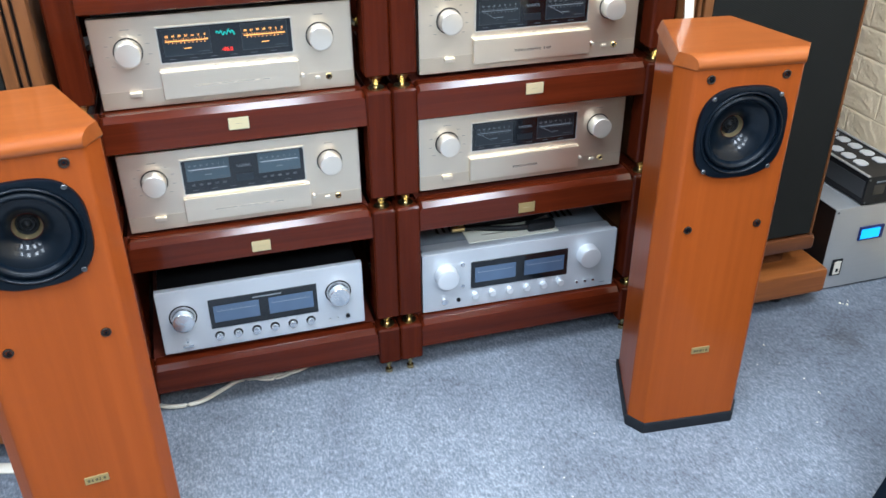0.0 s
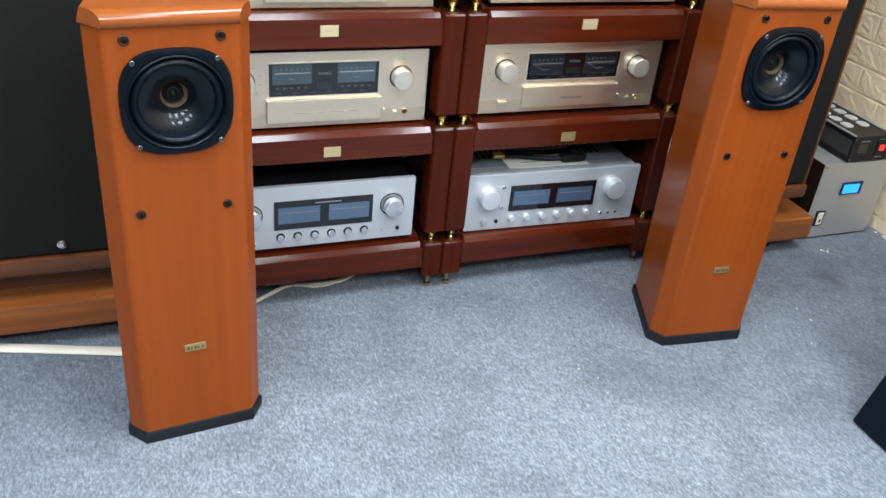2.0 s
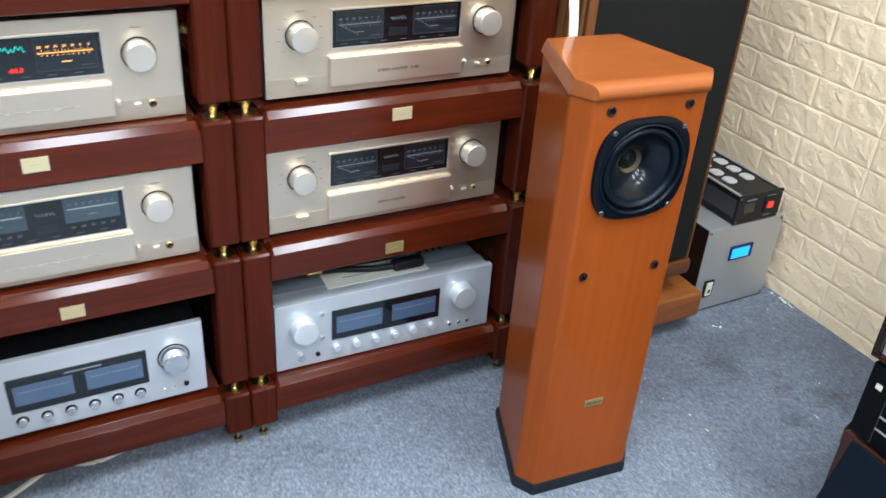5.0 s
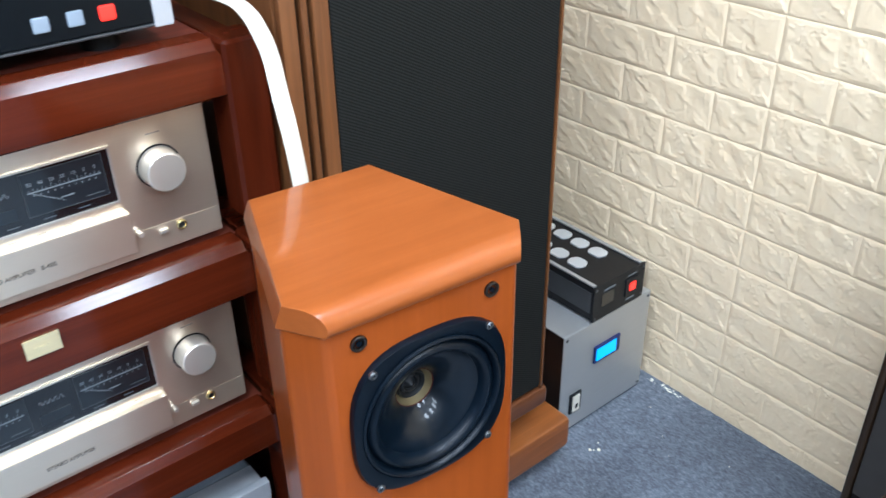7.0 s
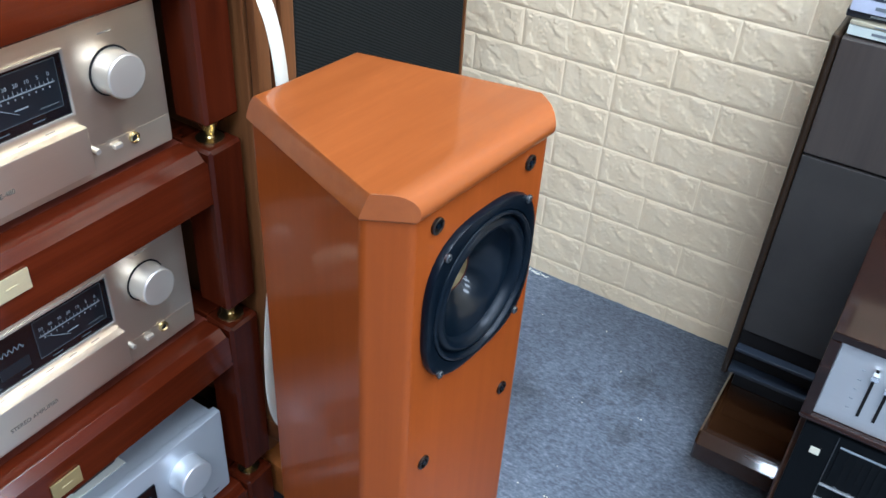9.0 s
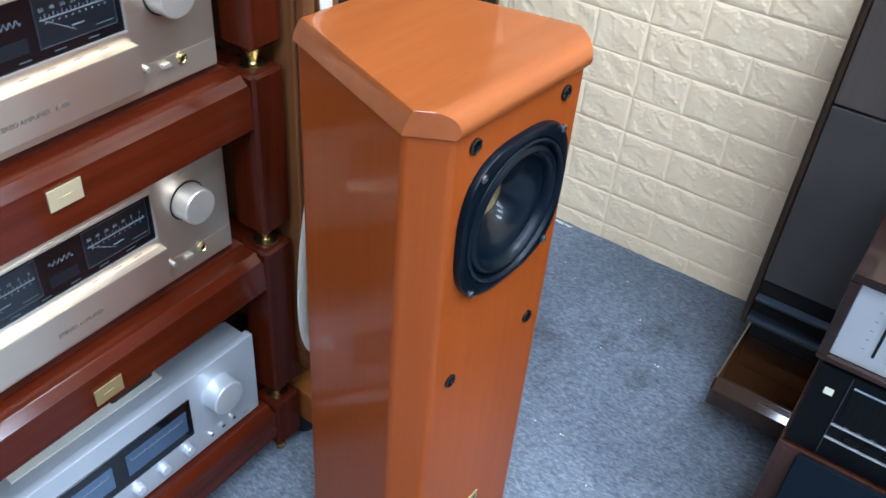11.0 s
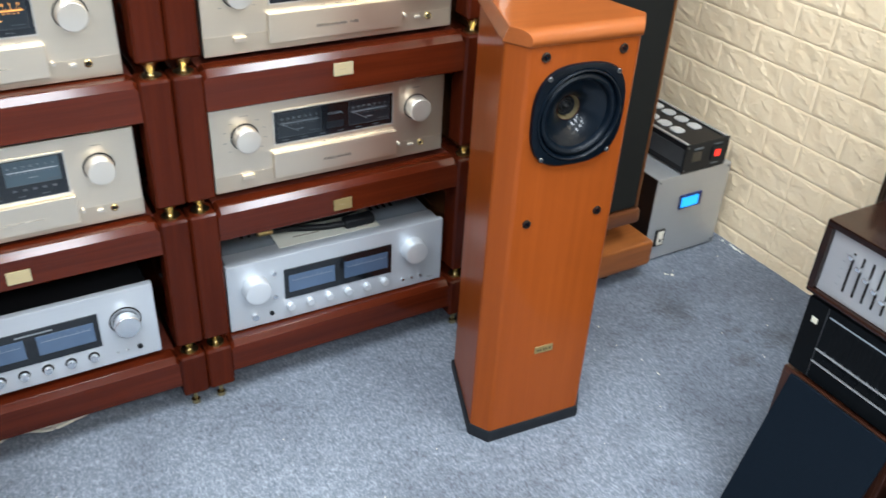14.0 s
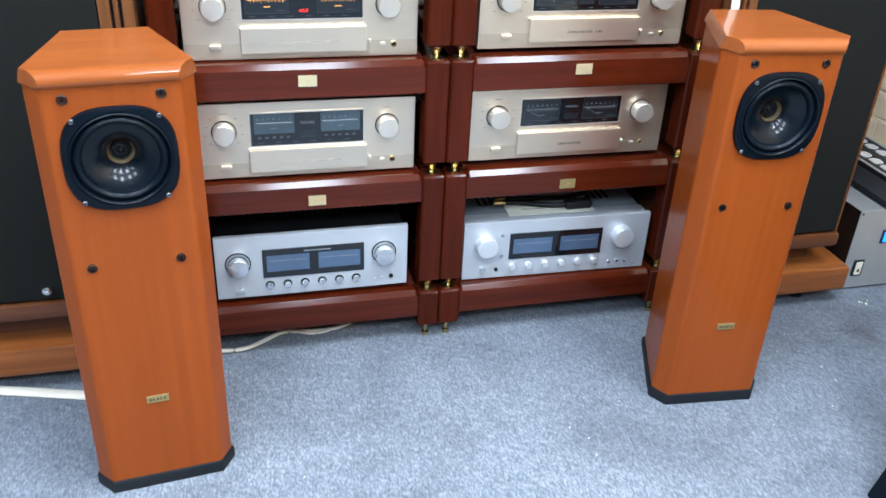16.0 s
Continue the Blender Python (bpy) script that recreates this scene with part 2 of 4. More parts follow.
STEEL = metal("grey_steel_panel", (0.50, 0.51, 0.51), 0.42, metallic=0.7)
BRASS = metal("polished_brass", (0.58, 0.45, 0.22), 0.26, (1, 1, 1))
BADGE = metal("dull_gold", (0.42, 0.32, 0.14), 0.42, (1, 1, 1), metallic=0.7)
BADGE_INK = matte("badge_ink", (0.10, 0.075, 0.030), 0.5, 0.1, 50, 0.0)
OLD_PLATE = metal("gold_plate", (0.72, 0.58, 0.32), 0.36, (1, 1, 1), metallic=0.7)
PLATE = metal("brass_plate", (0.86, 0.74, 0.44), 0.34, metallic=0.7)
BLACK_METAL = matte("black_enamel", (0.008, 0.008, 0.009), 0.35, 0.3, 90, 0.1)
GREY_METAL = matte("grey_enamel", (0.20, 0.23, 0.26), 0.45, 0.12, 50, 0.1)
GREY_DARK = matte("dark_grey_panel", (0.035, 0.037, 0.040), 0.4, 0.15, 60, 0.05)
BLACK_PLASTIC = matte("black_plastic", (0.009, 0.010, 0.0115), 0.42, 0.3, 120, 0.2)
RUBBER = matte("black_rubber", (0.0018, 0.0045, 0.0085), 0.32, 0.25, 60, 0.08)
CONE = matte("cone_black", (0.0012, 0.0040, 0.0080), 0.34, 0.25, 40, 0.03, 0.32)
DARK = matte("dark_interior", (0.008, 0.007, 0.007), 0.8, 0.3, 40, 0.1)
PLINTH = matte("plinth_black", (0.010, 0.012, 0.015), 0.55, 0.3, 60, 0.1)
WHITE = matte("white_plastic", (0.66, 0.62, 0.53), 0.4, 0.06, 40, 0.05)
PAPER = matte("cream_paper", (0.72, 0.69, 0.55), 0.7, 0.06, 30, 0.1)
CARD = matte("white_card", (0.80, 0.80, 0.70), 0.7, 0.05, 30, 0.1)
MARK = matte("plate_mark", (0.54, 0.45, 0.26), 0.6, 0.1, 50, 0.0)
DOOR_PRINT = matte("dark_print", (0.11, 0.09, 0.07), 0.8, 0.05, 50, 0.0)
PRINT = matte("white_print", (0.42, 0.45, 0.48), 0.6, 0.05, 50, 0.0)
FAINT = matte("faint_print", (0.055, 0.062, 0.070), 0.6, 0.05, 50, 0.0)
DIM_PRINT = matte("grey_print", (0.16, 0.18, 0.20), 0.6, 0.05, 50, 0.0)
TAN_PRINT = matte("tan_print", (0.36, 0.31, 0.25), 0.6, 0.05, 50, 0.0)
PLASTER = matte("plaster_paint", (0.13, 0.127, 0.118), 0.8, 0.05, 20, 0.2)
CEILING = matte("ceiling_paint", (0.80, 0.80, 0.79), 0.85, 0.04, 20, 0.2)
# meter faces: their grey, with the carpet's blue reflection mixed into the colour
METER = matte("meter_grey", (0.036, 0.060, 0.078), 0.35, 0.25, 14, 0.0)
METER_DARK = matte("meter_dark", (0.005, 0.0095, 0.0135), 0.30, 0.25, 14, 0.0)
METER_SILVER = matte("meter_pale", (0.064, 0.104, 0.175), 0.30, 0.2, 12, 0.0)
RECEIVER_BLACK = matte("receiver_black", (0.0035, 0.0045, 0.0055), 0.45, 0.2, 60, 0.05)
DIM_FIN = matte("dark_fin", (0.0055, 0.0062, 0.0070), 0.6, 0.2, 60, 0.0)
EQ_PANEL = metal("grey_aluminium", (0.47, 0.48, 0.49), 0.40, metallic=0.5)
METER_LINE = matte("meter_line", (0.165, 0.195, 0.24), 0.4, 0.1, 40, 0.0)
SCREEN = matte("display_black", (0.004, 0.0055, 0.0075), 0.12, 0.2, 20, 0.0, 0.15)
for m in (BLACK_METAL, BLACK_PLASTIC, DARK, PLINTH):
    m.node_tree.nodes["Principled BSDF"].inputs["Specular IOR Level"].default_value = 0.25
for m in (NAVY, RECEIVER_BLACK, GRILLE, DIM_FIN):
    m.node_tree.nodes["Principled BSDF"].inputs["Specular IOR Level"].default_value = 0.08
for m in (RUBBER, CONE):
    m.node_tree.nodes["Principled BSDF"].inputs["Specular IOR Level"].default_value = 0.17
for m, pull in ((GOLD, 0.3), (GOLD_BAND, 0.3), (SILVER, 0.3)):
    # brushed along the width: the reflections are drawn out upright
    up = m.node_tree.nodes.new("ShaderNodeVectorMath")
    up.operation = "CROSS_PRODUCT"
    up.inputs[0].default_value = (1, 0, 0)
    m.node_tree.links.new(m.node_tree.nodes.new("ShaderNodeNewGeometry").outputs["Normal"], up.inputs[1])
    m.node_tree.links.new(up.outputs[0], m.node_tree.nodes["Principled BSDF"].inputs["Tangent"])
    m.node_tree.nodes["Principled BSDF"].inputs["Anisotropic"].default_value = pull
for m in (METER, METER_DARK, METER_SILVER, SCREEN):
    m.node_tree.nodes["Principled BSDF"].inputs["Coat Weight"].default_value = 0.6
    m.node_tree.nodes["Principled BSDF"].inputs["Coat Roughness"].default_value = 0.03
RIM_RED = metal("red_copper", (0.10, 0.018, 0.010), 0.45, (1, 1, 1), metallic=0.6)
EDGE_WALNUT = wood("dark_walnut_edge", (0.010, 0.0055, 0.0022), (0.019, 0.0100, 0.0038), (0.032, 0.0170, 0.0065), 0.40, 0.1, (60, 60, 3), 1.0)
PLAYER_BLACK = matte("player_black", (0.0035, 0.0050, 0.0065), 0.25, 0.2, 30, 0.0)
PLAYER_BLACK.node_tree.nodes["Principled BSDF"].inputs["Specular IOR Level"].default_value = 0.15
PORT_BLUE = matte("port_grey_blue", (0.016, 0.021, 0.030), 0.35, 0.15, 40, 0.05)
BUTTON_PALE = matte("pale_button", (0.24, 0.29, 0.35), 0.45, 0.1, 40, 0.0)
MOULD_DARK = wood("dark_moulding", (0.055, 0.018, 0.007), (0.095, 0.031, 0.011), (0.14, 0.050, 0.018), 0.32, 0.25, (2.2, 50, 50), 1.0)
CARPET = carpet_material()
FOAM = foam_material()
AMBER = glow("amber_light", (1.0, 0.42, 0.10), 2.0)
RED = glow("red_light", (1.0, 0.035, 0.02), 1.5)
CYAN = glow("teal_light", (0.03, 0.55, 0.45), 1.2)
LCD = glow("blue_screen", (0.02, 0.36, 0.95), 1.5)
TUBE = glow("tube_glow", COOL, 4.0)


# ---------------------------------------------------------------- mesh helpers
def box(bm, x0, x1, y0, y1, z0, z1, bevel=0.0, segments=2):
    vs = [bm.verts.new((x, y, z)) for x in (x0, x1) for y in (y0, y1) for z in (z0, z1)]
    fs = [(0, 1, 3, 2), (4, 6, 7, 5), (0, 4, 5, 1), (2, 3, 7, 6), (0, 2, 6, 4), (1, 5, 7, 3)]
    faces = [bm.faces.new([vs[i] for i in f]) for f in fs]
    if bevel:
        edges = list({e for f in faces for e in f.edges})
        bmesh.ops.bevel(bm, geom=edges, offset=bevel, segments=segments, profile=0.5, affect="EDGES")
    return bm


def loft(bm, rings, close=True):
    """Joins rings of equal count with quads, and caps both ends."""
    loops = [[bm.verts.new(p) for p in r] for r in rings]
    n = len(loops[0])
    for a, b in zip(loops, loops[1:]):
        for i in range(n):
            bm.faces.new((a[i], a[(i + 1) % n], b[(i + 1) % n], b[i]))
    if close:
        bm.faces.new(loops[0][::-1])
        bm.faces.new(loops[-1])
    return bm


def turned(bm, profile, centre, axis="z", n=28, close=True):
    """A lathe form: profile of (radius, height along the axis)."""
    cx, cy, cz = centre
    rings = []
    for r, h in profile:
        ring = []
        for i in range(n):
            a = 2 * math.pi * i / n
            c, s = r * math.cos(a), r * math.sin(a)
            ring.append({"z": (cx + c, cy + s, cz + h), "y": (cx + c, cy + h, cz - s), "x": (cx + h, cy + c, cz + s)}[axis])
        rings.append(ring)
    return loft(bm, rings, close)


def swept(bm, points, half_w, half_h, n=8, side=(1, 0, 0)):
    """A flat or round cable along points."""
    pts = [Vector(p) for p in points]
    rings = []
    for i, p in enumerate(pts):
        d = (pts[min(i + 1, len(pts) - 1)] - pts[max(i - 1, 0)]).normalized()
        u = Vector(side) - d * d.dot(Vector(side))
        u.normalize()
        w = d.cross(u)
        rings.append([p + u * (half_w * math.cos(a)) + w * (half_h * math.sin(a)) for a in [2 * math.pi * k / n for k in range(n)]])
    return loft(bm, rings)


def smooth_path(points, steps=8):
    """Catmull-Rom through the points."""
    p = [Vector(q) for q in points]
    p = [p[0] * 2 - p[1]] + p + [p[-1] * 2 - p[-2]]
    out = []
    for i in range(1, len(p) - 2):
        for k in range(steps):
            s = k / steps
            out.append(0.5 * ((2 * p[i]) + (p[i + 1] - p[i - 1]) * s + (2 * p[i - 1] - 5 * p[i] + 4 * p[i + 1] - p[i + 2]) * s * s
                              + (3 * p[i] - p[i - 1] - 3 * p[i + 1] + p[i + 2]) * s ** 3))
    return out + [p[-2]]


def offset_poly(poly, dists):
    """A convex outline (counter-clockwise) with each edge moved outwards by its own distance."""
    n, lines = len(poly), []
    for i in range(n):
        a, b = Vector(poly[i]), Vector(poly[(i + 1) % n])
        d = (b - a).normalized()
        nrm = Vector((d.y, -d.x))
        lines.append((a + nrm * dists[i], d))
    out = []
    for i in range(n):
        (p, d), (q, e) = lines[i - 1], lines[i]
        k = (q - p).x * e.y - (q - p).y * e.x
        out.append(p + d * (k / (d.x * e.y - d.y * e.x)))
    return out


def eased(poly, radius, n=5):
    """A convex outline with its corners turned into arcs; gives the arc of every corner."""
    arcs = []
    for i, p in enumerate(poly):
        p, a, b = Vector(p), Vector(poly[i - 1]), Vector(poly[(i + 1) % len(poly)])
        d, e = (p - a).normalized(), (b - p).normalized()
        turn = d.angle(e)
        reach = radius * math.tan(turn / 2)
        start, nrm = p - d * reach, Vector((-d.y, d.x))
        mid = start + nrm * radius
        arcs.append([mid + d * (radius * math.sin(turn * k / n)) - nrm * (radius * math.cos(turn * k / n)) for k in range(n + 1)])
    return arcs


def weighted_normals(me, smooth):
    """Smooth shading led by the larger faces, so that flat panels stay flat up to their bevels."""
    me.shade_smooth()
    limit = math.cos(radians(smooth))
    faces = [(p.normal.copy(), p.area) for p in me.polygons]
    around = [[] for v in me.vertices]
    for p in me.polygons:
        for v in p.vertices:
            around[v].append(p.index)
    normals = []
    for p in me.polygons:
        own = faces[p.index][0]
        for v in p.vertices:
            n = Vector((0, 0, 0))
            for g in around[v]:
                other, size = faces[g]
                if own.dot(other) > limit:
                    n += other * (size + 1e-9)
            normals.append(n.normalized() if n.length > 1e-12 else own)
    me.normals_split_custom_set(normals)


def part(name, bm, material, parent=None, label="", smooth=40):
    """Links a bmesh as one mesh object under a thing or a part."""
    bmesh.ops.recalc_face_normals(bm, faces=bm.faces)
    me = bpy.data.meshes.new(name)
    bm.to_mesh(me)
    bm.free()
    me.materials.append(material)
    if smooth:
        weighted_normals(me, smooth)
    ob = new(name, me)
    if parent is not None:
        ob.parent = parent
    if label:
        tagged(ob, label)
    return ob


def thing(name, m, label, category, group="", kind=""):
    ob = new(name)
    ob.empty_display_size = 0.05
    ob.matrix_basis = m
    return tagged(ob, label, category, group, kind)


def B():
    return bmesh.new()


def cuboid(name, dims, material, parent=None, bevel=0.002, label=""):
    return part(name, box(B(), *dims, bevel=bevel), material, parent, label)


def lettering(name, text, size, m, material, parent, bold=0.0):
    """Words of the built-in font as a mesh."""
    cu = bpy.data.curves.new(name, "FONT")
    cu.body, cu.size, cu.align_x, cu.align_y, cu.extrude, cu.offset = text, size, "CENTER", "CENTER", 0.0003, bold
    tmp = bpy.data.objects.new(name, cu)
    me = bpy.data.meshes.new_from_object(tmp)
    bpy.data.objects.remove(tmp)
    me.materials.append(material)
    ob = new(name, me)
    ob.parent = parent
    ob.matrix_basis = m
    return ob


# ---------------------------------------------------------------- room
def structure(ob, label, category):
    return tagged(ob, label, category, kind="structure")


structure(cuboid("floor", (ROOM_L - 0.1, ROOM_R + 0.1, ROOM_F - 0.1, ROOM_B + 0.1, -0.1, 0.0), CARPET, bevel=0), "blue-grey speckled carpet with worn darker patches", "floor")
structure(cuboid("ceiling", (ROOM_L - 0.1, ROOM_R + 0.1, ROOM_F - 0.1, ROOM_B + 0.1, ROOM_H, ROOM_H + 0.1), CEILING, bevel=0), "plain white painted ceiling", "ceiling")
structure(cuboid("wall_back", (ROOM_L - 0.1, ROOM_R + 0.1, ROOM_B, ROOM_B + 0.1, 0, ROOM_H), PLASTER, bevel=0), "unseen painted wall closing the room behind the rack", "wall")
# two unseen walls added to close the room, dark to cut bounced light
structure(cuboid("wall_front", (ROOM_L - 0.1, ROOM_R + 0.1, ROOM_F - 0.1, ROOM_F, 0, ROOM_H), PLASTER, bevel=0), "unseen painted wall closing the room", "wall")
structure(cuboid("wall_left", (ROOM_L - 0.1, ROOM_L, ROOM_F, ROOM_B, 0, ROOM_H), PLASTER, bevel=0), "unseen painted wall closing the room", "wall")
wall_right = structure(cuboid("wall_right", (ROOM_R + 0.004, ROOM_R + 0.12, ROOM_F, ROOM_B, 0, ROOM_H), FOAM, bevel=0), "cream wall of embossed foam brick panels", "wall")

for x, y in PANELS:
    lamp = thing("ceiling_lamp", pose(x, y, ROOM_H), "white framed ceiling light panel", "lamp", "ceiling lamps")
    cuboid("diffuser", (-0.185, 0.185, -0.505, 0.505, -0.022, -0.002), TUBE, lamp, 0.001, "glowing white diffuser")
    for d in ((-0.21, 0.21, -0.53, -0.506), (-0.21, 0.21, 0.506, 0.53), (-0.21, -0.186, -0.5055, 0.5055), (0.186, 0.21, -0.5055, 0.5055)):
        cuboid("frame", (*d, -0.028, -0.001), WHITE, lamp, 0.001)


# ---------------------------------------------------------------- tower speakers
def tower_speaker(m, label):
    """Origin at the middle of the front face on the floor; y goes back."""
    s = thing("tower_speaker", m, label, "loudspeaker", "pair of tower speakers")
    plan = [(-0.0985, 0), (0.0985, 0), (0.1225, 0.034), (0.070, 0.218), (-0.070, 0.218), (-0.1225, 0.034)]
    flat = lambda d, z: [(p.x, p.y, z) for p in offset_poly(plan, d)]
    part("plinth", loft(B(), [flat([0.003] * 6, 0), flat([0.004] * 6, 0.004), flat([0.004] * 6, 0.022), flat([0.001] * 6, 0.026)]), PLINTH, s, "black plinth")
    bm = B()
    arcs = eased(plan, 0.011)
    wrap = [q for arc in arcs[1:] + arcs[:1] for q in arc]
    lo, hi = [[bm.verts.new((q.x, q.y, z)) for q in wrap] for z in (0.026, 0.795)]
    for i in range(len(wrap) - 1):
        bm.faces.new((lo[i], lo[i + 1], hi[i + 1], hi[i]))
    # front with a round cut-out for the woofer
    zc, f = 0.6745, wrap[0].x
    for a, b in ((0.026, zc - 0.09), (zc + 0.09, 0.795)):
        bm.faces.new([bm.verts.new(p) for p in ((-f, 0, a), (f, 0, a), (f, 0, b), (-f, 0, b))])
    n, outer, inner = 56, [], []
    for i in range(n):
        c, q = math.cos(2 * math.pi * i / n), math.sin(2 * math.pi * i / n)
        k = min(f / max(abs(c), 1e-6), 0.09 / max(abs(q), 1e-6))
        x, z = k * c, k * q
        if min(i % 14, 14 - i % 14) == 7 or abs(math.atan2(abs(q), abs(c)) - math.atan2(0.09, f)) < math.pi / n:
            x, z = math.copysign(f, c), math.copysign(0.09, q)
        outer.append(bm.verts.new((x, 0, zc + z)))
        inner.append(bm.verts.new((0.0775 * c, 0, zc + 0.0775 * q)))
    for i in range(n):
        j = (i + 1) % n
        bm.faces.new((outer[i], outer[j], inner[j], inner[i]))
    part("cabinet", bm, CHERRY, s)
    layers = [(0.791, 0.001, 0.001, 0.001, 0.000), (0.7935, 0.0040, 0.003, 0.003, 0.001), (0.798, 0.0060, 0.003, 0.0020, 0.001), (0.803, 0.0060, 0.003, 0.0006, 0.000),
              (0.808, 0.0042, 0.003, -0.0008, -0.001), (0.812, 0.0010, 0.003, -0.0020, -0.003), (0.815, -0.0040, 0.003, -0.0030, -0.005), (0.8168, -0.0095, 0.003, -0.0040, -0.007), (0.8173, -0.0140, 0.0026, -0.0052, -0.009), (0.8173, -0.0200, -0.002, -0.0110, -0.015)]
    part("cap", loft(B(), [flat([f, c, sd, bk, sd, c], z) for z, f, c, sd, bk in layers]), CAP_WOOD, s, "rounded cherry top with bevelled sides", 30)
    # woofer
    def squircle(r, y, p=2.85, n=56):
        ring = []
        for i in range(n):
            a = 2 * math.pi * i / n
            c, q = math.cos(a), math.sin(a)
            k = (abs(math.cos(a)) ** p + abs(math.sin(a)) ** p) ** (-1 / p)
            ring.append((r * k * c, y, zc + 1.01 * r * k * q))
        return ring
    woofer = part("woofer", loft(B(), [squircle(0.0835, 0.001), squircle(0.0845, -0.003), squircle(0.083, -0.007), squircle(0.079, -0.0085, 2.5),
                                       squircle(0.0765, -0.0085, 2.05), squircle(0.074, -0.004, 2.0)], False), RUBBER, s, "black moulded woofer frame")
    part("surround", turned(B(), [(0.0770, -0.005), (0.0758, -0.0092), (0.0738, -0.0105), (0.0718, -0.0090), (0.0706, -0.0040), (0.0696, -0.0030), (0.0684, -0.0055), (0.0660, -0.0082),
                                  (0.0630, -0.0092), (0.0600, -0.0080), (0.0578, -0.0048), (0.0564, 0.0000), (0.0560, 0.003)], (0, 0, zc), "y", 64, False), RUBBER, woofer, "black rubber roll surround")
    # trumpet-shaped cone, steeper towards the throat
    slopes = [(0.0565, 0.24), (0.050, 0.34), (0.042, 0.52), (0.0355, 0.72), (0.031, 0.93), (0.026, 1.2), (0.0212, 1.5)]
    cone, depth = [(slopes[0][0], 0.0015)], 0.0015
    for (r0, s0), (r1, s1) in zip(slopes, slopes[1:]):
        for k in range(4):
            depth += (r0 - r1) / 4 * (s0 + (s1 - s0) * (k + 0.5) / 4)
            cone.append((r0 + (r1 - r0) * (k + 1) / 4, depth))
    part("cone", turned(B(), cone, (0, 0, zc), "y", 64, False), CONE, woofer, "smooth black cone")
    part("throat_rim", turned(B(), [(0.0213, depth - 0.0002), (0.0213, depth - 0.0006), (0.0208, depth - 0.0006), (0.0206, depth + 0.0004)], (0, 0, zc), "y", 48, False), RIM_RED, woofer, "thin copper-red rim")
    part("tweeter_ring", turned(B(), [(0.0209, depth - 0.0004), (0.0198, depth + 0.0045), (0.0182, depth + 0.0090), (0.0160, depth + 0.0125)], (0, 0, zc), "y", 48, False), BRONZE, woofer, "dull brass throat")
    part("tweeter", turned(B(), [(0.0166, depth + 0.0124), (0.0158, depth + 0.0060), (0.0146, depth + 0.0045), (0.0130, depth + 0.0062), (0.0116, depth + 0.0095), (0.0098, depth + 0.0065), (0.0082, depth + 0.0062), (0.0066, depth + 0.0090),
                                 (0.0040, depth + 0.0055), (0.0018, depth + 0.0035), (0.0004, depth + 0.0030)], (0, 0, zc), "y", 36, False), BLACK_PLASTIC, woofer, "black ringed tweeter plug")
    for a in (47, 133, 227, 313):
        c = (0.0905 * math.cos(radians(a)), 0, zc + 0.0915 * math.sin(radians(a)))
        part("screw", turned(B(), [(0.0042, -0.007), (0.0042, -0.0095), (0.003, -0.0105), (0.0014, -0.0102), (0.0012, -0.0085)], c, "y", 12), SCREW, woofer)
    for x in (-0.069, 0.069):
        for z in (0.774, 0.487):
            peg = part("grille_socket", turned(B(), [(0.0078, 0.001), (0.0078, -0.0022), (0.0064, -0.0030), (0.0048, -0.0024), (0.0044, 0.0)], (x, 0, z), "y", 20), SOCKET, s, "dark grille socket")
            part("pin_hole", turned(B(), [(0.0024, -0.0005), (0.0024, -0.0026)], (x, 0, z), "y", 10), RUBBER, peg)
    badge = cuboid("badge", (-0.019, 0.019, -0.0022, 0.001, 0.1955, 0.2105), BADGE, s, 0.0006, "small gold badge")
    for k, w in enumerate((0.006, 0.0045, 0.006, 0.0035, 0.005)):
        u = -0.0150 + 0.0063 * k
        cuboid("mark", (u, u + w * 0.8, -0.0030, -0.0018, 0.2005, 0.2055), BADGE_INK, badge, 0)
    return s


tower_speaker(pose(-0.2625, 1.176, 0, 0, 0, 6.0) @ Matrix.Diagonal((1, 1, 0.993, 1)), "cherry wood tower speaker with chamfered front, standing by the rack")
tower_speaker(pose(0.8880, 1.196, 0, 0, 0, -5.0), "cherry wood tower speaker with chamfered front, nearer the brick wall")


